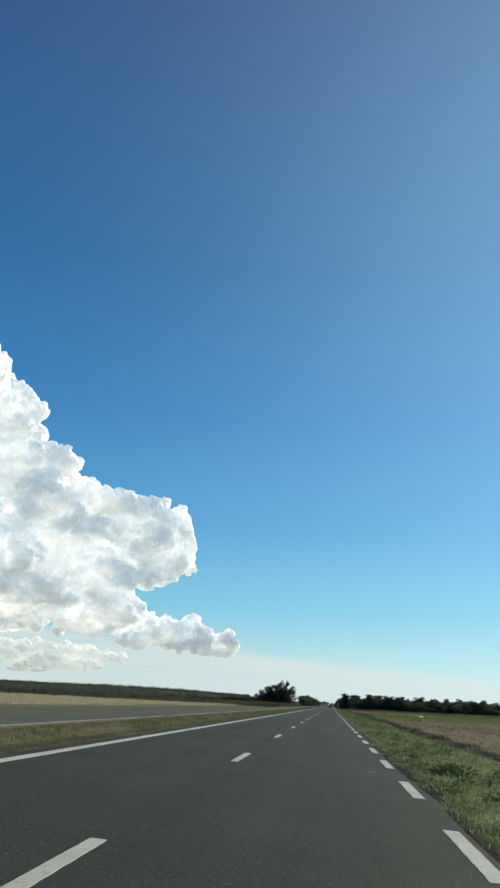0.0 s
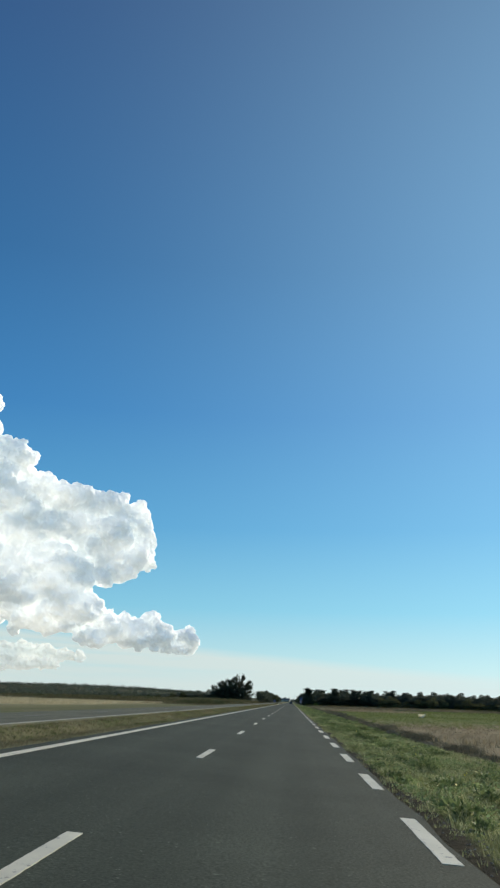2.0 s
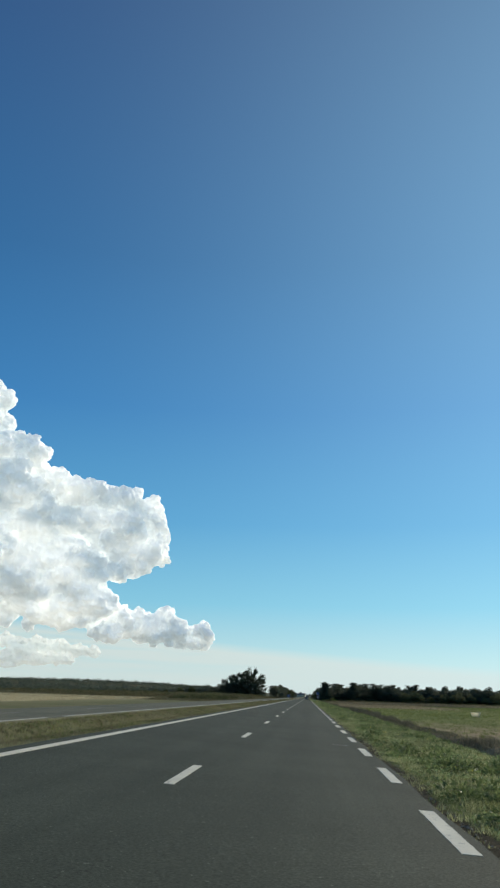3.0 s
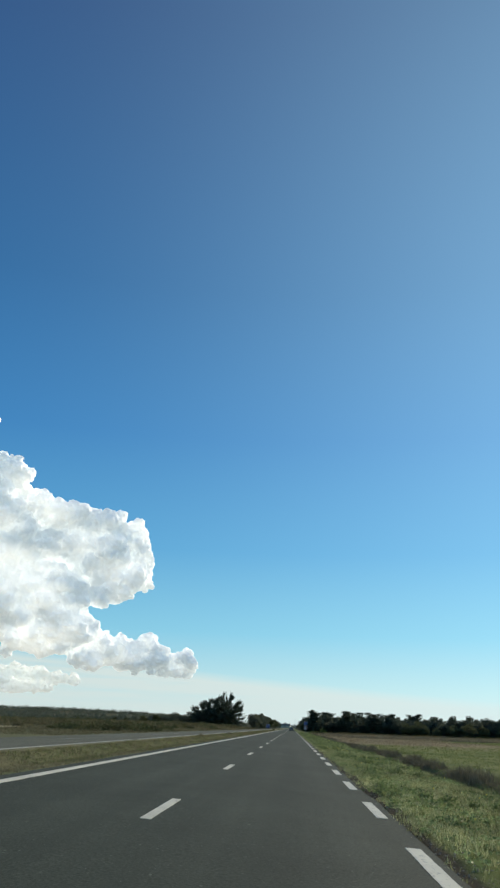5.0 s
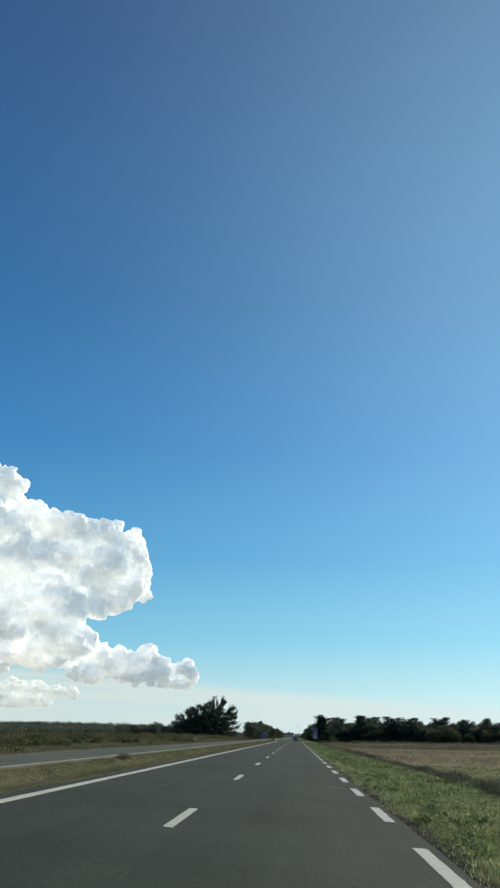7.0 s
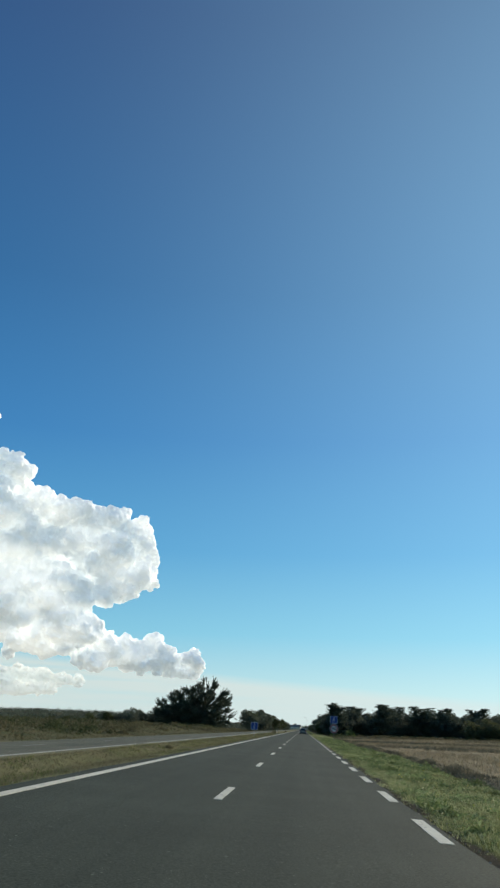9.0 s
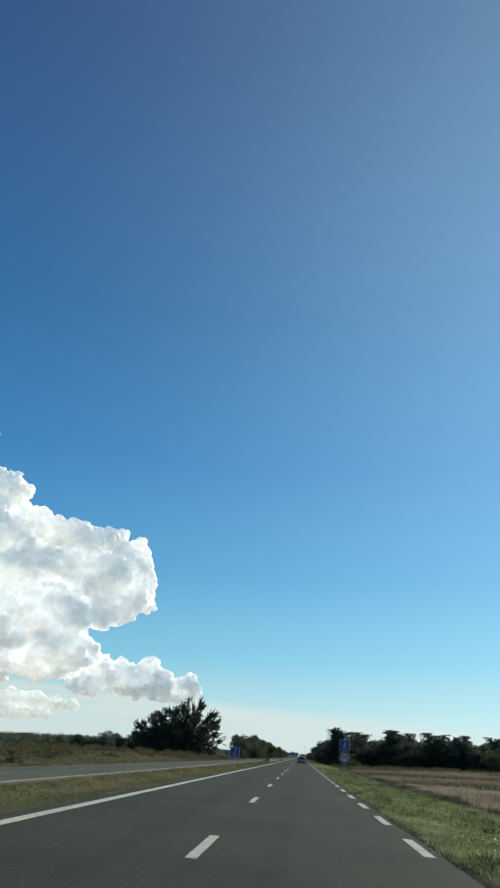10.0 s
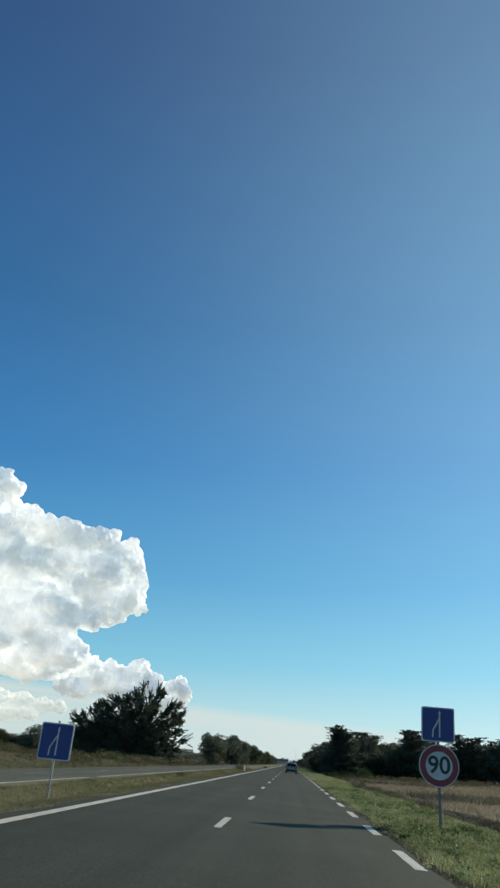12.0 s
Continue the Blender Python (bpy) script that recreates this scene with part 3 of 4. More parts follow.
def cypress(seed, height, spread_x, spread_y, limbs, label, crown_mat=CYPRESS, twigs=13, leaves=34, layered=False, cone=0.0):
    """A wind-shaped cypress: short trunk, limbs that fan out, and pointed sprays or flat layers of foliage along them."""
    rng = np.random.default_rng(seed)
    tree = thing("cypress_tree", Matrix(), label, "tree")
    bm = bmesh.new()
    tube(bm, [(0, 0, -0.3), (0.1, 0, height * 0.1), (0.0, 0.1, height * 0.22), (0.1, 0, height * 0.5), (0.15, 0, height * 0.72)], [height * 0.05, height * 0.038, height * 0.03, height * 0.018, height * 0.006], 10)
    part("trunk", bm, BARK, tree)
    cents, dirs = [], []
    for k in range(limbs):
        a = 6.283 * (k * 0.618034) + rng.normal(0, 0.2)
        rise = (k + rng.uniform(0, 1)) / limbs
        ca, sa = math.cos(a), math.sin(a)
        if layered:
            wide = (1.0 - cone * rise) * rng.uniform(0.6, 1.05) * (0.75 + 0.25 * math.sin(3.1 * min(1.0, rise + 0.3)))
            end = Vector((ca * spread_x * wide, sa * spread_y * wide, height * (0.12 + 0.86 * rise)))
            start = Vector((0, 0, height * (0.04 + 0.62 * rise)))
        else:
            wide = math.sqrt(max(0.0, 1 - max(0.0, (rise - 0.3) / 0.7) ** 2)) * (0.8 + 0.2 * min(1.0, rise / 0.3))
            end = Vector((ca * spread_x * wide, sa * spread_y * wide, height * (0.08 + 0.84 * rise)))
            start = Vector((0, 0, height * (0.08 + 0.32 * rise)))
        ln = (end - start).length * rng.uniform(0.78, 1.04)
        pts = limb_points(start, end - start, ln, rng, -0.1 if layered else -0.04, 6)
        bm = bmesh.new()
        r0 = height * 0.012
        tube(bm, pts, [r0 * (1 - 0.14 * i) for i in range(len(pts))], 6)
        part("limb", bm, BARK, tree)
        outward = Vector((ca, sa, 0.0))
        for i in range(twigs):
            u = 1.0 - 0.82 * (i / twigs) ** 1.15
            seg = min(int(u * 6), 5)
            q = pts[seg].lerp(pts[seg + 1], u * 6 - seg)
            along = (pts[seg + 1] - pts[seg]).normalized()
            if layered:
                # a flat pad of short sprays that all reach outward
                reach = height * rng.uniform(0.07, 0.12)
                for m in range(7):
                    b = a + rng.normal(0, 0.9)
                    d = Vector((math.cos(b), math.sin(b), rng.normal(0.05, 0.08))).normalized()
                    at = q + Vector((rng.normal(0, 1), rng.normal(0, 1), rng.normal(0.12, 0.14))) * reach * 0.6
                    plume(cents, dirs, rng, at, d, reach * rng.uniform(0.6, 1.1), leaves // 2, 0.1)
            else:
                size = height * rng.uniform(0.07, 0.13)
                for m in range(3):
                    d = (along * 1.0 + outward * 0.4 + Vector(rng.normal(0, 0.5, 3))).normalized()
                    plume(cents, dirs, rng, q + Vector(rng.normal(0, 1, 3)) * height * 0.022, d, size * rng.uniform(0.7, 1.1), leaves, 0.06)
        if not layered:
            # a spray of slim pointed shoots at the limb's end
            along = (pts[-1] - pts[-2]).normalized()
            for m in range(9):
                d = (along + Vector(rng.normal(0, 0.3, 3)) + Vector((0, 0, 0.15))).normalized()
                plume(cents, dirs, rng, pts[-1] - along * height * rng.uniform(0.0, 0.07), d, height * rng.uniform(0.07, 0.17), leaves, 0.036)
    # the dark inner foliage round the trunk
    n = limbs * leaves * 4 if layered else limbs * leaves
    v = np.clip(rng.standard_normal((n, 3)), -1.7, 1.7) * np.array((spread_x * 0.36, spread_y * 0.36, height * 0.17)) * (0.8 if layered else 1.0) + np.array((0, 0, height * 0.4))
    v[:, 2] = np.abs(v[:, 2])
    cents.append(v)
    dirs.append(rng.standard_normal((n, 3)) + np.array((0, 0, 0.5)))
    part("crown", leaf_mesh("crown", np.concatenate(cents), np.concatenate(dirs), height * 0.034, height * 0.013, crown_mat, rng), None, tree)
    return tree


def clump_tree(name, seed, height, radius, mat, label, clumps=26, leaves=150, leaf=0.3, flat=0.75, low=0.15, category="tree"):
    """A tree with a trunk, a few limbs and an uneven crown of leaf clumps with gaps."""
    rng = np.random.default_rng(seed)
    tree = thing(name, Matrix(), label, category)
    bm = bmesh.new()
    lean = rng.normal(0, 0.04, 2) * height
    tube(bm, [(0, 0, -0.3), (lean[0] * 0.4, lean[1] * 0.4, height * 0.3), (lean[0], lean[1], height * 0.75)], [height * 0.032, height * 0.024, height * 0.009], 8)
    part("trunk", bm, BARK, tree)
    cents, dirs = [], []
    for k in range(clumps):
        d = rng.standard_normal(3)
        d /= np.linalg.norm(d)
        rr = rng.uniform(0.45, 1.0)
        mid = np.array((lean[0], lean[1], height * (low + 1) / 2))
        c = mid + d * rr * np.array((radius * 0.85, radius * 0.85, height * (1 - low) / 2 * 0.86))
        cr = radius * rng.uniform(0.2, 0.42)
        if k < 6:
            bm = bmesh.new()
            s = Vector((lean[0] * 0.5, lean[1] * 0.5, height * rng.uniform(0.2, 0.5)))
            tube(bm, [s, s.lerp(Vector(c), 0.5) + Vector((0, 0, -0.03 * height)), Vector(c)], [height * 0.012, height * 0.008, height * 0.003], 5)
            part("limb", bm, BARK, tree)
        v = rng.standard_normal((leaves, 3))
        v /= np.linalg.norm(v, axis=1)[:, None]
        v *= (rng.uniform(0.3, 1.0, leaves) ** 0.5)[:, None]
        cents.append(c + v * cr * np.array((1, 1, flat)))
        dirs.append(v + rng.normal(0, 0.6, (leaves, 3)))
    part("crown", leaf_mesh("crown", np.concatenate(cents), np.concatenate(dirs), leaf, leaf * 0.55, mat, rng), None, tree)
    return tree


def stand(tree, x, y, turn=0.0, size=1.0, sink=0.0):
    tree.matrix_basis = pose(x, y, float(land_height(x, y)) - sink, 0, 0, turn) @ Matrix.Diagonal((size, size, size, 1))


def stand_copy(tree, x, y, turn, size, stretch=1.0):
    made = copy_thing(tree, Matrix())
    made.matrix_basis = pose(x, y, float(land_height(x, y)), 0, 0, turn) @ Matrix.Diagonal((size, size, size * stretch, 1))
    return made


big = cypress(11, 15.9, 9.4, 8.0, 84, "large dark wind-shaped cypress with a ragged spiky crown", twigs=7, leaves=26)
stand(big, -31.0, 553.0, 20)
flat_top = cypress(17, 13.0, 7.6, 6.5, 60, "dark ragged cypress leaning against a larger one", twigs=8, leaves=24)
stand(flat_top, -40.5, 556.0, 130)
road_cypress = cypress(23, 11.2, 5.6, 5.0, 34, "dark cypress with layered spreading limbs beside the road", layered=True, cone=0.75)
stand(road_cypress, 12.5, 560.0, 0)
wood_cypress = cypress(29, 11.6, 6.6, 6.0, 24, "dark flat-topped cypress standing in a wood edge", layered=True, cone=0.3)
tagged(wood_cypress, group="cypresses of the wood")
stand(wood_cypress, 29.0, 566.0, 70)
for x, y, turn, size in ((42.0, 572.0, 150, 0.98), (36.0, 590.0, 20, 1.0), (20.0, 580.0, 200, 0.95), (52.0, 580.0, 260, 0.95), (66.0, 590.0, 310, 1.0)):
    stand_copy(wood_cypress, x, y, turn, size)

# the wood behind, and the rows of trees along the road
pines = [clump_tree("pine_tree", 40 + k, 9.0, 4.4, PINE, "dark green pine in a dense coastal wood", 40, 170, 0.4, 0.65, 0.02) for k in range(3)]
oaks = [clump_tree("hedge_tree", 50 + k, 6.5, 3.6, BROADLEAF if k == 1 else PINE, "rounded evergreen hedge tree beside the road", 34, 170, 0.32, 0.8, 0.0) for k in range(3)]
for tree in pines:
    tagged(tree, group="pines of the coastal wood")
for tree in oaks:
    tagged(tree, group="hedge trees along the road")
for k, (x, y, turn) in enumerate(((17.0, 572.0, 0), (47.0, 576.0, 40), (64.0, 585.0, 80))):
    stand(pines[k], x, y, turn, 0.9)
for k, (x, y, turn) in enumerate(((-16.5, 566.0, 0), (9.0, 600.0, 40), (-56.0, 560.0, 80))):
    stand(oaks[k], x, y, turn, 0.95)
rng = np.random.default_rng(77)
for k in range(84):
    row = k % 3
    x = 15.0 + k * 1.75 + rng.normal(0, 1.0)
    grown = 0.95 + 0.2 * smooth_step(x, 60.0, 95.0)
    stand_copy(pines[k % 3], x, 570.0 + row * 8.0 + 0.12 * (x - 15) + rng.normal(0, 2.5), rng.uniform(0, 360), grown * rng.uniform(0.8, 1.08))
for k in range(44):
    x = 16.0 + k * 3.1 + rng.normal(0, 1.2)
    stand_copy(pines[(k + 1) % 3], x, 596.0 + 0.12 * (x - 15) + rng.normal(0, 4.0), rng.uniform(0, 360), rng.uniform(1.0, 1.2))
# paler broad-leaved trees along the wood's edge
broad = clump_tree("broadleaf_tree", 58, 6.8, 3.7, OLIVE, "olive broad-leaved tree at the wood's edge", 34, 150, 0.36, 0.8, 0.0)
tagged(broad, group="broad-leaved trees at the wood edge")
stand(broad, 58.0, 563.0)
for k in range(15):
    x = 63.0 + k * 5.2 + rng.normal(0, 1.5)
    stand_copy(broad, x, 561.0 + 0.12 * (x - 15) + rng.normal(0, 2.0), rng.uniform(0, 360), rng.uniform(0.6, 1.15))
for k in range(22):
    y = 585.0 + k * 17.0
    stand_copy((pines + oaks)[k % 6], 10.5 + 0.012 * (y - 585) + rng.normal(0, 1.2), y, rng.uniform(0, 360), rng.uniform(0.85, 1.15))
for k in range(16):
    stand_copy(oaks[k % 3], (-17.5, 13.5)[k % 2] + rng.normal(0, 1.3), 960.0 + 26.0 * k, rng.uniform(0, 360), rng.uniform(0.95, 1.25))
for k in range(10):
    stand_copy(oaks[k % 3], -34.0 + 7.0 * k + rng.normal(0, 1.5), 1590.0 + rng.uniform(0, 50), rng.uniform(0, 360), rng.uniform(0.9, 1.5))
for k in range(20):
    y = 574.0 + k * 19.0
    stand_copy(oaks[k % 3], -17.0 - 0.002 * (y - 574) + rng.normal(0, 1.3), y, rng.uniform(0, 360), rng.uniform(0.95, 1.32))
for k in range(26):
    x = -45.0 - k * 2.9
    stand_copy(oaks[k % 3], x + rng.normal(0, 0.8), 563.0 + rng.normal(0, 5) + 1.0 * k, rng.uniform(0, 360), rng.uniform(0.95, 1.3) * max(0.4, 1.0 - 0.035 * k), 0.95)


# ---------------------------------------------------------------- grass, reeds, heath
def stuff(name, me, label, category):
    return tagged(part(name, me), label, category, kind="stuff")


rng = np.random.default_rng(7)
pts = sown(rng, 120000, 3.72, 8.2, -2.0, 470.0)
worn = smooth_step(pts[:, 0] + 0.25 * wave(pts[:, 0] * 2, pts[:, 1], 1.1), 3.6, 4.3)
keep = rng.uniform(0, 1, len(pts)) < (0.12 + 0.88 * worn) * (0.3 + 0.7 * smooth_step(wave(pts[:, 0] * 2.0, pts[:, 1], 0.5, 4.0), -0.8, -0.2))
pts, worn = pts[keep], worn[keep]
tall = (0.036 + 0.044 * worn) * (1.1 + 0.75 * wave(pts[:, 0] * 1.5, pts[:, 1], 0.45) + 0.35 * wave(pts[:, 0], pts[:, 1], 2.1))
stuff("verge_grass", blade_mesh("verge_grass", pts, tall, 0.013, 1.0, 8, GRASS, rng, True), "rough green grass on the roadside verge", "grass")
pts = sown(rng, 16000, 3.72, 9.0, 470.0, 640.0)
stuff("far_verge_grass", blade_mesh("far_verge_grass", pts, 0.16, 0.05, 0.8, 4, GRASS, rng), "green roadside grass along the wood", "grass")
pts = sown(rng, 7000, 3.95, 7.9, -2.0, 470.0)
pts = pts[wave(pts[:, 0] * 2.2, pts[:, 1], 1.3, 2.0) > 0.1]
stuff("verge_tufts", blade_mesh("verge_tufts", pts, 0.11 + 0.1 * rng.uniform(0, 1, len(pts)), 0.012, 0.9, 16, TUFT, rng, True), "darker coarse grass tufts in the verge", "grass")
pts = sown(rng, 2600, 3.9, 7.8, -2.0, 440.0)
spots = np.repeat(pts, 46, 0)
away = rng.standard_normal((len(spots), 3)) * np.repeat(rng.uniform(0.08, 0.3, len(pts)), 46)[:, None]
spots[:, 0] += away[:, 0]
spots[:, 1] += away[:, 1]
spots = spots[spots[:, 0] > 3.95 + 0.25 * wave(spots[:, 0] * 0, spots[:, 1], 0.9)]
spots[:, 2] = land_height(spots[:, 0], spots[:, 1]) + 0.03 + np.abs(rng.normal(0, 0.05, len(spots)))
stuff("verge_clover", leaf_mesh("verge_clover", spots, rng.standard_normal((len(spots), 3)) * np.array((1, 1, 0.45)), 0.055, 0.036, CLOVER, rng), "patches of clover and broad weeds in the verge", "weeds")
roots = sown(rng, 1000, 4.1, 7.8, -2.0, 440.0)
roots = roots[wave(roots[:, 0] * 1.6, roots[:, 1], 3.1, 5.0) > -0.15]
wide = rng.uniform(0.1, 0.34, len(roots))
spots = np.repeat(roots, 70, 0)
away = rng.standard_normal((len(spots), 3)) * np.repeat(wide, 70)[:, None] * np.array((0.6, 0.6, 0.35))
spots[:, :2] += away[:, :2]
spots[:, 2] = land_height(spots[:, 0], spots[:, 1]) + 0.03 + np.abs(away[:, 2])
stuff("verge_weeds", leaf_mesh("verge_weeds", spots, away + rng.normal(0, 0.1, away.shape) + np.array((0, 0, 0.08)), 0.12, 0.04, WEED, rng), "dark leafy weed clumps scattered through the verge", "weeds")
pts = sown(rng, 5000, 3.9, 7.9, 0.0, 470.0)
pts = pts[wave(pts[:, 0] * 3, pts[:, 1], 2.3) > 0.2]
stuff("verge_straw", blade_mesh("verge_straw", pts, 0.16, 0.007, 0.6, 3, DRY, rng), "sparse dry grass stalks in the verge", "grass")
pts = sown(rng, 60000, -6.05, -3.5, -2.0, 520.0)
stuff("median_grass", blade_mesh("median_grass", pts, 0.06, 0.018, 1.0, 6, DRY, rng, True), "short yellowed grass between the carriageways", "grass")
pts = sown(rng, 30000, -6.05, -3.5, -2.0, 520.0)
pts = pts[wave(pts[:, 0] * 2, pts[:, 1], 2.9) > -0.1]
stuff("median_green_grass", blade_mesh("median_green_grass", pts, 0.07, 0.018, 1.0, 6, TUFT, rng, True), "green tufts between the carriageways", "grass")
pts = sown(rng, 50000, -60.0, -13.6, 215.0, 570.0)
stuff("heath_grass", blade_mesh("heath_grass", pts, 0.13, 0.035, 1.1, 7, HEATH, rng, True), "rough brown grass on the heath mounds", "grass")
pts = sown(rng, 60000, -130.0, -20.0, 20.0, 250.0)
pts = pts[pts[:, 0] + 5.0 * wave(pts[:, 0] * 0, pts[:, 1], 13.0) < -25.0]
stuff("straw_field", blade_mesh("straw_field", pts, 0.22, 0.06, 0.7, 5, STRAW, rng, True), "pale dry grass across the flat field", "grass")
# the reed fringe along the ditch and the reed land behind it
pts = sown(rng, 46000, 8.5, 11.2, 0.0, 560.0)
raised = smooth_step(pts[:, 1], 150.0, 175.0) * smooth_step(-pts[:, 1], -300.0, -250.0)
fringe = 0.08 + (0.3 + 0.22 * raised) * smooth_step(wave(pts[:, 0] * 1.5, pts[:, 1], 2.2) + 0.25 * raised, -0.2, 0.9)
stuff("ditch_rushes", blade_mesh("ditch_rushes", pts, fringe, 0.03, 0.5, 5, RUSH, rng, True), "dark withered rushes in the ditch", "rushes")
pts = sown(rng, 26000, 12.0, 130.0, 0.0, 1.0)
pts[:, 1] = rng.choice([446.0, 516.0, 396.0], len(pts), p=[0.3, 0.5, 0.2]) + rng.normal(0, 7.0, len(pts)) + 6.0 * wave(pts[:, 0], pts[:, 0] * 0, 9.0)
pts = pts[wave(pts[:, 0] * 0.6, pts[:, 1], 6.0, 1.0) > -0.1]
pts[:, 2] = land_height(pts[:, 0], pts[:, 1])
stuff("field_rushes", blade_mesh("field_rushes", pts, 0.25 + 0.35 * rng.uniform(0, 1, len(pts)), 0.06, 0.5, 5, RUSH, rng, True), "patches of brown rushes across the reed field", "rushes")
pts = sown(rng, 80000, 10.5, 110.0, 20.0, 562.0)
dry_land = ((pts[:, 1] < 140 + 15 * wave(pts[:, 0], pts[:, 1], 9.0)) & (pts[:, 0] < 40)) | ((pts[:, 1] > 300 + 12 * wave(pts[:, 0], pts[:, 1], 11.0)) & (pts[:, 0] < 40 + 5 * wave(pts[:, 0], pts[:, 1], 15.0))) | (pts[:, 1] > 398 + 12 * wave(pts[:, 0], pts[:, 1], 11.0))
stuff("field_reeds", blade_mesh("field_reeds", pts[dry_land], 0.14 + 0.3 * smooth_step(wave(pts[dry_land, 0], pts[dry_land, 1], 7.0), -0.5, 0.7), 0.038, 0.9, 7, REED, rng, True), "pale dry reeds across the low field", "reeds")
stuff("meadow_grass", blade_mesh("meadow_grass", pts[~dry_land], 0.12, 0.05, 0.8, 6, MEADOW, rng, True), "green meadow grass behind the ditch", "grass")


def shrub_field(name, boxes, mat, label, category, seed, size, leaves):
    """Low shrubs over a stretch of land, each a heap of small leaves of its own size."""
    r = np.random.default_rng(seed)
    cents, dirs = [], []
    for x0, x1, y0, y1, n in boxes:
        p = sown(r, n, x0, x1, y0, y1)
        for q in p:
            s = size * r.uniform(0.4, 1.3)
            v = r.standard_normal((leaves, 3))
            v /= np.linalg.norm(v, axis=1)[:, None]
            v[:, 2] = np.abs(v[:, 2])
            v *= (r.uniform(0.4, 1, leaves) ** 0.5)[:, None]
            cents.append(q + v * np.array((1.5 * s, 1.5 * s, s)) + np.array((0, 0, -0.05)))
            dirs.append(v + r.normal(0, 0.6, (leaves, 3)))
    return stuff(name, leaf_mesh(name, np.concatenate(cents), np.concatenate(dirs), 0.22, 0.13, mat, r), label, category)


shrub_field("heath", [(-60, -15.5, 250, 560, 560), (-130, -50, 230, 620, 460)], HEATH, "brown and olive heath shrubs on low mounds", "shrubs", 3, 0.85, 130)
shrub_field("gorse", [(-70, -18, 300, 560, 34), (-150, -60, 260, 560, 60)], BROADLEAF, "dark green gorse among the heath", "shrubs", 4, 1.3, 130)
shrub_field("dark_hedge", [(-80, -38, 305, 325, 90), (-62, -30, 372, 390, 70), (-120, -60, 420, 450, 110), (-34, -18, 470, 500, 40)], BROADLEAF, "low dark hedges across the heath", "shrubs", 8, 1.0, 130)
shrub_field("roadside_scrub", [(-24, -15.3, 246, 276, 30), (-24, -18.0, 276, 300, 9), (-42, -18, 300, 335, 28), (-22, -16, 352, 372, 10)], BROADLEAF, "low dark green scrub beside the opposite road", "shrubs", 21, 0.75, 150)
shrub_field("bramble_edge", [(14, 40, 536, 552, 60), (40, 110, 548, 562, 90)], HEATH, "brown brambles before the wood", "shrubs", 22, 0.9, 110)
shrub_field("thicket", [(13, 130, 556, 572, 150), (8.8, 13, 500, 575, 26)], BROADLEAF, "olive brambles along the wood's edge", "shrubs", 5, 1.1, 120)
shrub_field("meadow_hedge", [(60, 200, 330, 420, 160), (110, 300, 420, 560, 160)], HEATH, "low dark hedge across the far meadow", "shrubs", 6, 1.2, 70)


def far_wood(name, boxes, mat, label, seed):
    """Woods on the skyline: a great many small tree heads."""
    r = np.random.default_rng(seed)
    cents, dirs = [], []
    for x0, x1, y0, y1, n, tall in boxes:
        p = sown(r, n, x0, x1, y0, y1)
        for q in p:
            h = tall * r.uniform(0.55, 1.2)
            v = r.standard_normal((70, 3))
            v /= np.linalg.norm(v, axis=1)[:, None]
            v *= (r.uniform(0.3, 1, 70) ** 0.5)[:, None]
            cents.append(q + np.array((0, 0, h * 0.5)) + v * np.array((h * 0.75, h * 0.75, h * 0.55)))
            dirs.append(v + r.normal(0, 0.6, (70, 3)))
    return stuff(name, leaf_mesh(name, np.concatenate(cents), np.concatenate(dirs), 1.7, 1.0, mat, r), label, "woods")


far_wood("far_wood", [(-1500, -250, 2050, 2500, 2300, 8.0), (-1100, -260, 1500, 2050, 480, 7.0), (-700, -60, 1150, 1500, 380, 7.0), (-420, -110, 640, 900, 200, 5.0)], PINE, "dark wooded ridge on the skyline", 12)
far_wood("far_wood_east", [(140, 330, 600, 700, 240, 8.0), (20, 500, 900, 1300, 260, 9.0)], PINE, "dark wood behind the reed field", 13)


# ---------------------------------------------------------------- signs
def rounded(bm, w, h, r, y, depth):
    """A rounded plate in the xz plane, its face toward -y."""
    pts = []
    for cx, cz, a0 in ((w / 2 - r, h / 2 - r, 0), (-w / 2 + r, h / 2 - r, 90), (-w / 2 + r, -h / 2 + r, 180), (w / 2 - r, -h / 2 + r, 270)):
        for k in range(5):
            a = radians(a0 + 22.5 * k)
            pts.append((cx + r * math.cos(a), cz + r * math.sin(a)))
    front = [bm.verts.new((x, y, z)) for x, z in pts]
    back = [bm.verts.new((x, y + depth, z)) for x, z in pts]
    n = len(pts)
    bm.faces.new(front)
    bm.faces.new(back[::-1])
    for k in range(n):
        bm.faces.new((front[k], back[k], back[(k + 1) % n], front[(k + 1) % n]))


def ring(bm, r0, r1, y, depth, sides=48):
    """A flat ring (or disc, when r0 is 0) in the xz plane."""
    a = [2 * math.pi * k / sides for k in range(sides)]
    loops = [[bm.verts.new((r * math.cos(t), yy, r * math.sin(t))) for t in a] for r, yy in (((r0, y), (r1, y), (r1, y + depth), (r0, y + depth)) if r0 else ((r1, y), (r1, y + depth)))]
    if not r0:
        bm.faces.new(loops[0])
        bm.faces.new(loops[1][::-1])
    for p, q in (zip(loops, loops[1:] + loops[:1]) if r0 else ((loops[0], loops[1]),)):
        for k in range(sides):
            bm.faces.new((p[k], p[(k + 1) % sides], q[(k + 1) % sides], q[k]))


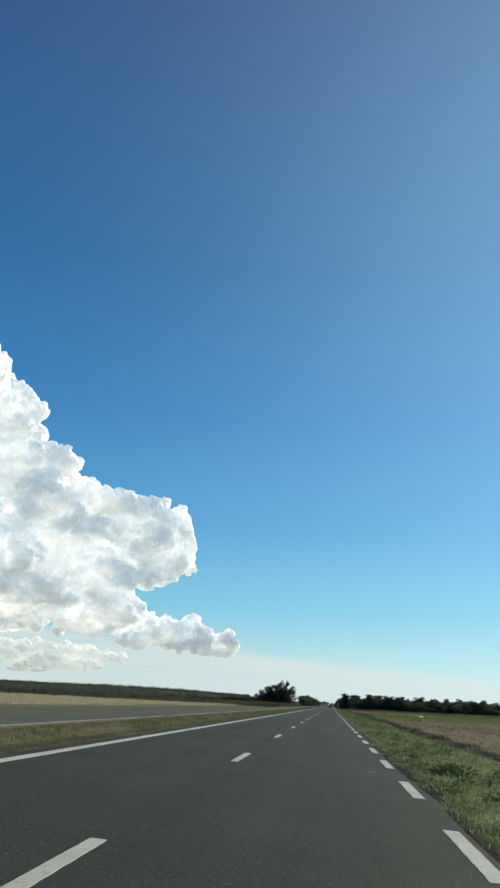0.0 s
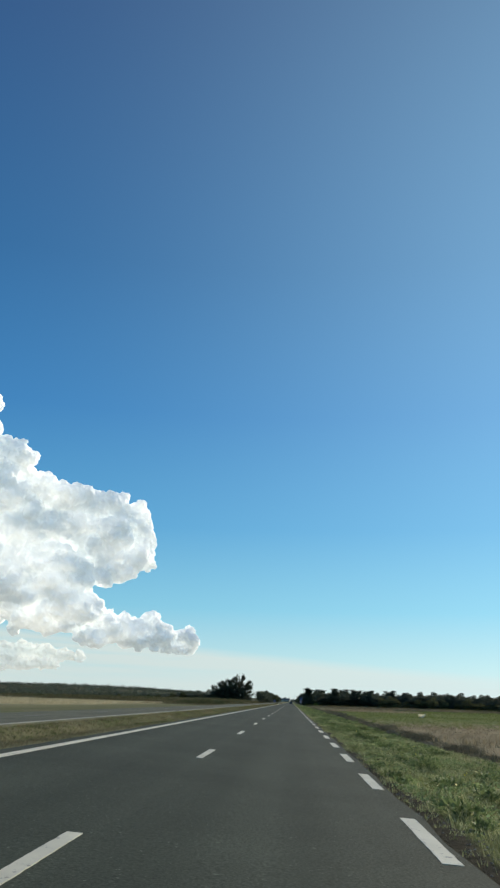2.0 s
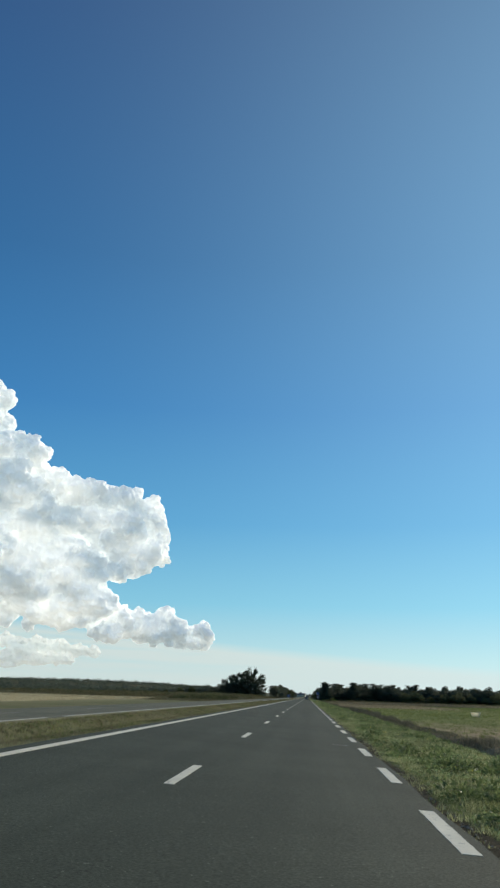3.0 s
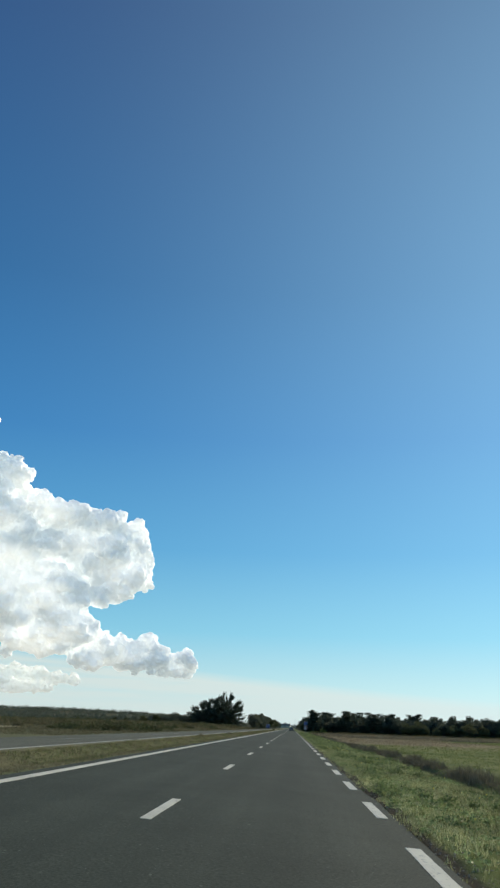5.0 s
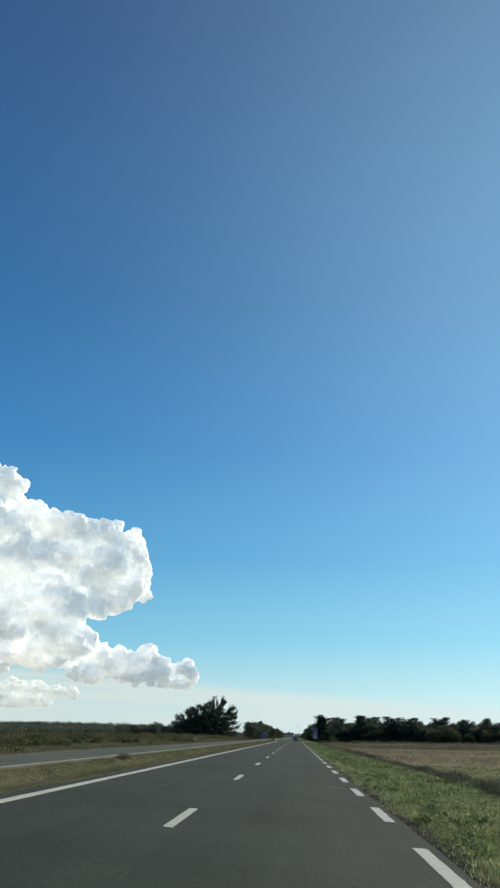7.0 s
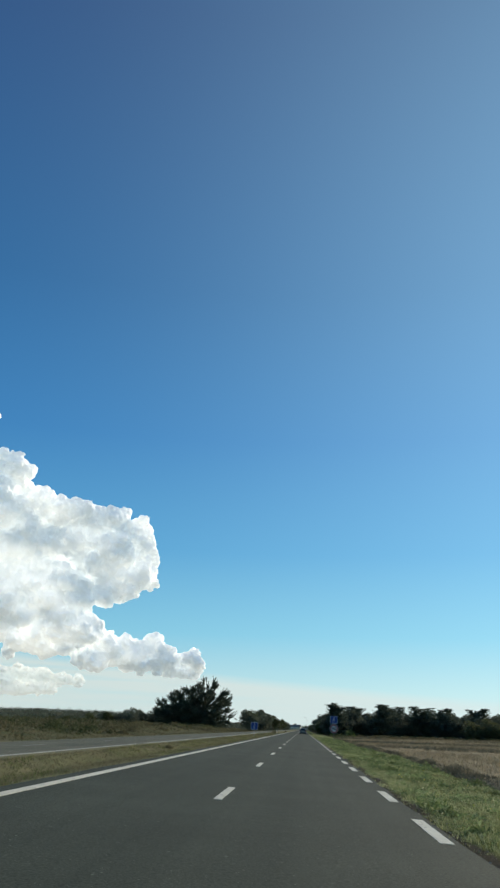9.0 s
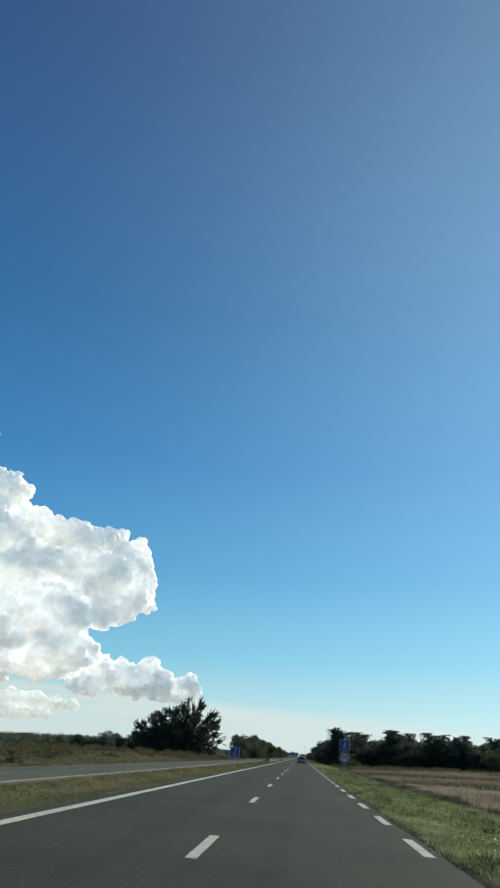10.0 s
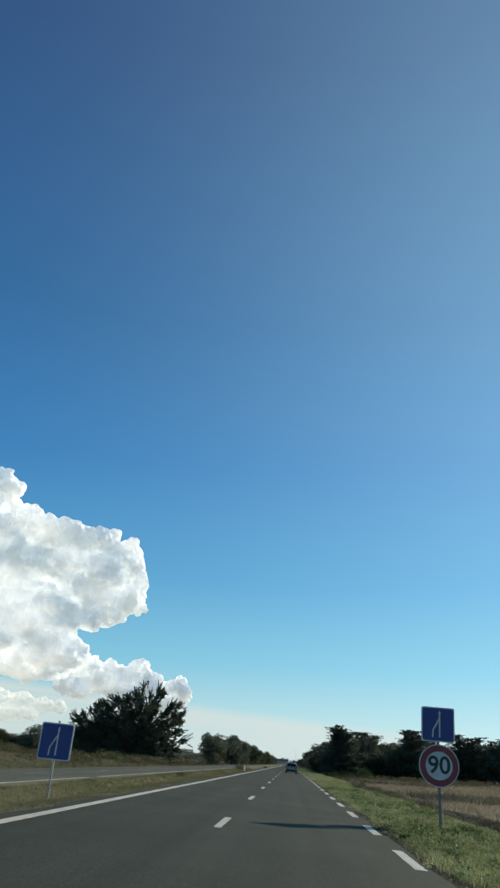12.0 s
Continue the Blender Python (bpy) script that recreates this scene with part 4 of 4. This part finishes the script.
def strokes(bm, points, width, y, depth):
    for (x0, z0), (x1, z1) in zip(points, points[1:]):
        d = Vector((x1 - x0, 0, z1 - z0))
        turn = pose(0, 0, 0, 0, math.degrees(math.atan2(d.x, d.z)), 0)
        box(bm, (width, depth, d.length + width * 0.5), ((x0 + x1) / 2, y, (z0 + z1) / 2), turn)


def merge_panel(parent, z, size, swing):
    """The blue square panel: two lanes that become one."""
    bm = bmesh.new()
    rounded(bm, size, size, 0.06, 0.0, 0.03)
    plate = part("panel", bm, SIGN_WHITE, parent, "blue lane-merge panel with a white border")
    plate.matrix_basis = pose(0, -0.07, z, 0, swing, 0)
    bm = bmesh.new()
    rounded(bm, size * 0.93, size * 0.93, 0.05, -0.004, 0.003)
    part("blue_field", bm, SIGN_BLUE, plate)
    bm = bmesh.new()
    strokes(bm, [(0.05 * size, -0.36 * size), (0.05 * size, 0.34 * size)], 0.042 * size, -0.008, 0.006)
    x = 0.05 * size
    head = [bm.verts.new((x + dx * size, -0.009, dz * size)) for dx, dz in ((-0.045, 0.31), (0.045, 0.31), (0, 0.41))]
    bm.faces.new(head)
    part("through_arrow", bm, SIGN_WHITE, plate)
    bm = bmesh.new()
    strokes(bm, [(-0.16 * size, -0.36 * size), (-0.15 * size, -0.16 * size), (-0.02 * size, 0.06 * size), (0.04 * size, 0.18 * size)], 0.042 * size, -0.0075, 0.004)
    part("merging_arrow", bm, SIGN_WHITE, plate)
    for dz in (-0.25, 0.25):
        bm = bmesh.new()
        box(bm, (0.16, 0.05, 0.04), (0, 0.055, dz * size), None, 0.008)
        part("bracket", bm, STEEL, plate)
    return plate


def text_mesh(text, size, depth):
    curve = bpy.data.curves.new("text", "FONT")
    curve.body, curve.size, curve.extrude, curve.offset, curve.align_x, curve.align_y = text, size, depth, 0.012, "CENTER", "CENTER"
    ob = bpy.data.objects.new("text", curve)
    scene.collection.objects.link(ob)
    me = bpy.data.meshes.new_from_object(ob.evaluated_get(bpy.context.evaluated_depsgraph_get()))
    bpy.data.objects.remove(ob)
    return me


def post(parent, size, top, mat=STEEL):
    bm = bmesh.new()
    box(bm, (size[0], size[1], top + 0.5), (0, 0, top / 2 - 0.25), None, 0.008)
    part("post", bm, mat, parent)
    bm = bmesh.new()
    box(bm, (size[0] + 0.01, size[1] + 0.01, 0.03), (0, 0, top + 0.012), None, 0.006)
    part("post_cap", bm, mat, parent)


right_sign = thing("road_sign", pose(5.85, 402.7, -0.34, 0, 0.6, 0), "lane-merge and 90 limit signs on one grey post", "road sign", "road signs")
post(right_sign, (0.08, 0.05), 3.3, DULL_STEEL)
merge_panel(right_sign, 2.93, 1.0, 1.2)
bm = bmesh.new()
ring(bm, 0.0, 0.6, 0.0, 0.03)
disc = part("speed_disc", bm, SIGN_WHITE, right_sign, "round white speed disc with a red ring")
disc.matrix_basis = pose(0, -0.07, 1.76)
bm = bmesh.new()
ring(bm, 0.4, 0.57, -0.005, 0.004)
part("red_ring", bm, SIGN_RED, disc)
for glyph, dx in (("9", -0.17), ("0", 0.17)):
    part("digit", text_mesh(glyph, 0.68, 0.002), SIGN_BLACK, disc).matrix_basis = pose(dx, -0.006, 0, 90, 0, 0)
for dz in (-0.3, 0.3):
    bm = bmesh.new()
    box(bm, (0.16, 0.05, 0.04), (0, 0.055, dz), None, 0.008)
    part("bracket", bm, STEEL, disc)

left_sign = thing("road_sign", pose(-5.14, 400.0, 0.0, 0, 1.6, -6), "lane-merge sign leaning on a thin post in grass", "road sign", "road signs")
post(left_sign, (0.05, 0.04), 1.98)
merge_panel(left_sign, 1.47, 0.96, 0.8)


# ---------------------------------------------------------------- the car ahead
CAR_PAINT = mottled("car_paint", (0.2, 0.195, 0.18), (0.23, 0.225, 0.205), 2.0, 0.3, metal=0.4)
CAR_GLASS = mottled("tinted_glass", (0.012, 0.015, 0.017), (0.018, 0.02, 0.022), 2.0, 0.08)
RUBBER = mottled("rubber", (0.018, 0.018, 0.018), (0.03, 0.03, 0.03), 8.0, 0.85)
PLASTIC = mottled("dark_plastic", (0.025, 0.025, 0.026), (0.035, 0.035, 0.036), 8.0, 0.6)
LAMP_RED = mottled("lamp_red", (0.35, 0.015, 0.012), (0.4, 0.02, 0.015), 6.0, 0.2)
PLATE = mottled("plate", (0.7, 0.7, 0.66), (0.66, 0.66, 0.62), 6.0, 0.5)


def loft(bm, sections):
    """Joins closed sections of equal length into one skin with capped ends."""
    rings = [[bm.verts.new(p) for p in sec] for sec in sections]
    n = len(rings[0])
    for a, b in zip(rings, rings[1:]):
        for k in range(n):
            bm.faces.new((a[k], a[(k + 1) % n], b[(k + 1) % n], b[k]))
    bm.faces.new(rings[0][::-1])
    bm.faces.new(rings[-1])


def hatchback(place, label):
    """A family hatchback seen from behind: its tail is at y = 0 and its nose at y = 4.2."""
    car = thing("car", place, label, "car")

    def belt(y, w, z0, z1):
        return [(-w, y, z0 + 0.1), (-w * 0.94, y, z0), (w * 0.94, y, z0), (w, y, z0 + 0.1), (w, y, z1 - 0.16), (w * 0.95, y, z1), (-w * 0.95, y, z1), (-w, y, z1 - 0.16)]
    bm = bmesh.new()
    loft(bm, [belt(0.0, 0.8, 0.32, 0.9), belt(0.12, 0.86, 0.26, 0.98), belt(0.9, 0.89, 0.2, 1.0), (belt(2.6, 0.89, 0.2, 0.98)), belt(3.7, 0.85, 0.22, 0.84), belt(4.1, 0.74, 0.3, 0.72)])
    bmesh.ops.bevel(bm, geom=bm.edges[:], offset=0.02, segments=2, affect="EDGES")
    part("body", bm, CAR_PAINT, car)

    def cabin(y, w0, w1, z0, z1):
        return [(-w0, y, z0), (w0, y, z0), (w1, y, z1 - 0.05), (w1 * 0.9, y, z1), (-w1 * 0.9, y, z1), (-w1, y, z1 - 0.05)]
    bm = bmesh.new()
    loft(bm, [cabin(0.1, 0.8, 0.78, 0.95, 1.0), cabin(0.42, 0.8, 0.66, 0.96, 1.46), cabin(0.9, 0.82, 0.68, 0.97, 1.54), cabin(2.1, 0.82, 0.67, 0.97, 1.52), cabin(2.9, 0.8, 0.76, 0.96, 1.0)])
    bmesh.ops.bevel(bm, geom=bm.edges[:], offset=0.015, segments=2, affect="EDGES")
    part("cabin", bm, CAR_PAINT, car)
    bm = bmesh.new()
    for v in (((-0.68, 0.105, 1.02), (0.68, 0.105, 1.02), (0.58, 0.385, 1.42), (-0.58, 0.385, 1.42)),):
        front = [bm.verts.new(Vector(q) + Vector((0, -0.02, 0.008))) for q in v]
        back = [bm.verts.new(Vector(q) + Vector((0, 0.02, 0))) for q in v]
        bm.faces.new(front)
        for k in range(4):
            bm.faces.new((front[k], back[k], back[(k + 1) % 4], front[(k + 1) % 4]))
    part("rear_window", bm, CAR_GLASS, car)
    for side in (-1, 1):
        bm = bmesh.new()
        for y0, y1 in ((0.65, 1.45), (1.5, 2.45)):
            box(bm, (0.02, y1 - y0, 0.36), (side * 0.765, (y0 + y1) / 2, 1.2), pose(0, 0, 0, 0, -side * 15, 0), 0.01)
        part("side_windows", bm, CAR_GLASS, car)
        bm = bmesh.new()
        box(bm, (0.13, 0.08, 0.36), (side * 0.75, 0.03, 0.88), pose(0, 0, 0, -6, 0, 0), 0.025)
        part("tail_lamp", bm, LAMP_RED, car)
        bm = bmesh.new()
        box(bm, (0.16, 0.1, 0.13), (side * 0.96, 2.35, 1.02), None, 0.03)
        part("mirror", bm, CAR_PAINT, car)
        for y in (0.72, 3.3):
            bm = bmesh.new()
            ring(bm, 0.2, 0.31, -0.1, 0.2, 28)
            tyre = part("tyre", bm, RUBBER, car)
            tyre.matrix_basis = pose(side * 0.78, y, 0.31, 0, 0, 90)
            bm = bmesh.new()
            ring(bm, 0.0, 0.2, -0.07, 0.14, 20)
            part("rim", bm, STEEL, tyre)
    bm = bmesh.new()
    box(bm, (1.66, 0.16, 0.26), (0, 0.02, 0.42), None, 0.05)
    bumper = part("bumper", bm, PLASTIC, car)
    bm = bmesh.new()
    box(bm, (0.52, 0.02, 0.11), (0, -0.03, 0.74), None, 0.005)
    part("number_plate", bm, PLATE, car)
    bm = bmesh.new()
    box(bm, (0.4, 0.008, 0.05), (0, -0.043, 0.74))
    part("plate_bar", bm, PLASTIC, car)
    return car


hatchback(pose(1.55, 505.0, -SLOPE * 1.55, 0, 3.2, 0), "dark grey hatchback in the road's inner lane")

# ---------------------------------------------------------------- buildings at the end of the road
RENDER_WALL = mottled("pale_wall", (0.7, 0.6, 0.43), (0.78, 0.67, 0.5), 0.3, 0.9, 4.0, 0.2)
SLATE = mottled("slate", (0.27, 0.21, 0.17), (0.34, 0.27, 0.22), 0.6, 0.95, 3.0, 0.3)
SLATE.node_tree.nodes["Principled BSDF"].inputs["Specular IOR Level"].default_value = 0.08
WINDOW = mottled("dark_window", (0.02, 0.025, 0.03), (0.03, 0.035, 0.04), 1.0, 0.15)


def house(x, y, w, d, h, turn, label):
    home = thing("house", pose(x, y, float(land_height(x, y)) - 0.1, 0, 0, turn), label, "house", "houses at the road end")
    bm = bmesh.new()
    box(bm, (w, d, h), (0, 0, h / 2))
    part("wall", bm, RENDER_WALL, home)
    bm = bmesh.new()
    r = d * 0.42
    a = [bm.verts.new((sx * (w / 2 + 0.3), sy * (d / 2 + 0.3), h)) for sx, sy in ((-1, -1), (1, -1), (1, 1), (-1, 1))]
    t = [bm.verts.new((sx * (w / 2 + 0.3), 0, h + r)) for sx in (-1, 1)]
    for f in ((a[0], a[1], t[1], t[0]), (a[2], a[3], t[0], t[1]), (a[3], a[0], t[0]), (a[1], a[2], t[1]), (a[3], a[2], a[1], a[0])):
        bm.faces.new(f)
    roof = part("roof", bm, SLATE, home)
    bm = bmesh.new()
    box(bm, (0.9, 0.6, 1.6), (w * 0.38, 0, h + r + 0.3), None, 0.04)
    part("chimney", bm, RENDER_WALL, roof)
    for k in range(int(w // 3)):
        for z in (1.5, 4.2):
            if z + 1 < h:
                bm = bmesh.new()
                box(bm, (1.1, 0.12, 1.4), (-w / 2 + 1.6 + 3 * k, -d / 2 - 0.02, z))
                part("window", bm, WINDOW, home)
    return home


house(-16.0, 1500.0, 10.0, 8.0, 3.4, 4, "pale rendered house with a slate roof far down the road")
house(-6.0, 1560.0, 9.0, 8.0, 3.4, -8, "long pale house with a slate roof far down the road")
house(16.0, 1510.0, 10.0, 8.0, 3.6, 10, "small pale house beside others far down the road")
house(-28.0, 1560.0, 11.0, 8.0, 4.0, 0, "pale house half hidden by roadside trees")

# ---------------------------------------------------------------- small things
lamp = thing("street_lamp", pose(4.7, 900.0, -SLOPE * 4.7), "tall grey street lamp beside the far road", "street lamp")
bm = bmesh.new()
tube(bm, [(0, 0, -0.3), (0, 0, 5.0), (0, 0, 9.0), (-0.4, 0, 9.6), (-1.4, 0, 9.8)], [0.11, 0.09, 0.06, 0.05, 0.045], 10)
part("pole", bm, STEEL, lamp)
bm = bmesh.new()
box(bm, (0.7, 0.26, 0.14), (-1.6, 0, 9.8), None, 0.04)
part("lamp_head", bm, STEEL, lamp)

trough = thing("water_trough", pose(25.4, 212.0, float(land_height(25.4, 212.0)), 0, 0, 35), "white water trough standing in the meadow", "trough")
bm = bmesh.new()


def tub(z, w, l):
    return [(w * math.cos(2 * math.pi * k / 20), l * math.sin(2 * math.pi * k / 20), z) for k in range(20)]


loft(bm, [tub(0.08, 0.28, 0.62), tub(0.3, 0.36, 0.76), tub(0.56, 0.4, 0.85), tub(0.58, 0.43, 0.88), tub(0.57, 0.36, 0.8), tub(0.2, 0.28, 0.66)])
part("tub", bm, WHITE_TUB, trough)
for sx, sy in ((-0.18, -0.4), (0.18, -0.4), (-0.18, 0.4), (0.18, 0.4)):
    bm = bmesh.new()
    box(bm, (0.06, 0.06, 0.2), (sx, sy, 0.05), None, 0.01)
    part("foot", bm, WHITE_TUB, trough)


def weed(name, seed, mat, label, radius, height, leaves, leaf):
    r = np.random.default_rng(seed)
    plant = thing(name, Matrix(), label, "plant")
    v = r.standard_normal((leaves, 3))
    v /= np.linalg.norm(v, axis=1)[:, None]
    v[:, 2] = np.abs(v[:, 2])
    v *= (r.uniform(0.15, 1, leaves) ** 0.5)[:, None]
    part("leaves", leaf_mesh("leaves", v * np.array((radius, radius, height)), v + r.normal(0, 0.5, (leaves, 3)) + np.array((0, 0, 0.4)), leaf, leaf * 0.4, mat, r), None, plant)
    for k in range(4):
        bm = bmesh.new()
        a = 6.283 * k / 4
        tube(bm, [(0, 0, -0.05), (0.2 * radius * math.cos(a), 0.2 * radius * math.sin(a), height * 0.4), (0.5 * radius * math.cos(a), 0.5 * radius * math.sin(a), height * 0.8)], [0.012, 0.009, 0.004], 5)
        part("stem", bm, mat, plant)
    return plant


dock = weed("dock_plant", 3, WEED, "dark green leafy weed clump in the verge", 0.6, 0.26, 420, 0.15)
tagged(dock, group="weed clumps in the verge")
stand(dock, 5.0, 20.5, 0)
for k, (x, y, size) in enumerate(((4.6, 26.0, 1.0), (4.9, 47.6, 0.9), (5.2, 102.6, 1.2), (5.3, 116.7, 1.0), (5.4, 110.2, 1.1), (6.4, 116.0, 1.2), (5.6, 101.8, 1.0),
                                  (5.1, 401.2, 1.1), (6.5, 402.4, 1.2), (5.0, 321.2, 0.8), (5.7, 388.0, 0.9), (6.1, 330.0, 0.9), (5.8, 61.0, 0.7), (6.3, 152.0, 0.8))):
    stand_copy(dock, x, y, 77 * k, size * 0.7)
bush = weed("low_bush", 9, HEATH, "low dark bush in the grass strip", 0.9, 0.7, 900, 0.12)
tagged(bush, group="low bushes of the grass strip")
stand(bush, -5.6, 493.0)
for k, (x, y, size) in enumerate(((-5.2, 305.0, 0.35), (-5.7, 262.0, 0.4), (-5.3, 330.0, 0.3), (-15.2, 742.0, 1.0), (-4.4, 569.0, 0.7), (-5.9, 232.0, 0.35), (-5.5, 430.0, 0.4))):
    stand_copy(bush, x, y, 61 * k, size)

pale = weed("pale_bush", 14, PALE_BUSH, "pale green bush at the wood's edge", 1.8, 2.3, 2200, 0.24)
stand(pale, 16.5, 548.0)
stand_copy(pale, 11.0, 556.0, 130, 0.6)

marker = thing("marker_post", pose(-4.85, 491.0, float(land_height(-4.85, 491.0))), "short white marker post beside a dark bush", "marker post")
bm = bmesh.new()
tube(bm, [(0, 0, -0.2), (0, 0, 0.62), (0, 0, 0.7)], [0.11, 0.1, 0.07], 12)
part("post", bm, WHITE_TUB, marker)
bm = bmesh.new()
tube(bm, [(0, 0, 0.5), (0, 0, 0.56)], [0.112, 0.11], 12)
part("band", bm, PLASTIC, marker)

# yellow flowers in the verge
rng = np.random.default_rng(31)
pts = np.concatenate([sown(rng, 60, 4.6, 6.2, 220.0, 227.0), sown(rng, 240, 4.3, 7.4, 0.0, 440.0)])
pts[:, 2] += rng.uniform(0.1, 0.22, len(pts))
stuff("flowers", leaf_mesh("flowers", pts, rng.standard_normal((len(pts), 3)) + np.array((0, 0, 1.0)), 0.05, 0.045, FLOWER, rng), "small yellow flowers scattered in the verge", "flowers")
# loose stones and soil along the asphalt's edge
rng = np.random.default_rng(61)
pts = sown(rng, 9000, 3.72, 4.3, -2.0, 430.0)
pts[:, 0] += 0.12 * wave(pts[:, 0] * 0, pts[:, 1], 0.9)
oct_dirs = np.array([(1, 0, 0), (0, 1, 0), (-1, 0, 0), (0, -1, 0), (0, 0, 0.7), (0, 0, -0.7)], float)
oct_faces = np.array([(0, 1, 4), (1, 2, 4), (2, 3, 4), (3, 0, 4), (1, 0, 5), (2, 1, 5), (3, 2, 5), (0, 3, 5)])
sizes = rng.uniform(0.006, 0.022, len(pts))
stone_v = (pts[:, None, :] + oct_dirs[None] * sizes[:, None, None] * rng.uniform(0.6, 1.4, (len(pts), 6, 1))).reshape(-1, 3)
stone_f = (oct_faces[None] + 6 * np.arange(len(pts))[:, None, None]).reshape(-1, 3)
stuff("gravel", mesh_of("gravel", stone_v, stone_f, STONE), "small grey stones along the asphalt's edge", "gravel")
# sealed cracks across the lane's edge
for y in (18.9, 350.2, 122.0, 251.0):
    bm = bmesh.new()
    box(bm, (0.5, 0.04, 0.004), (0, 0, 0.001), pose(0, 0, 0, 0, 0, 6))
    part("crack_seal", bm, OLD_PAINT, road).matrix_basis = pose(2.95, y, -SLOPE * 2.95 + 0.002, 0, 3.2, 0)
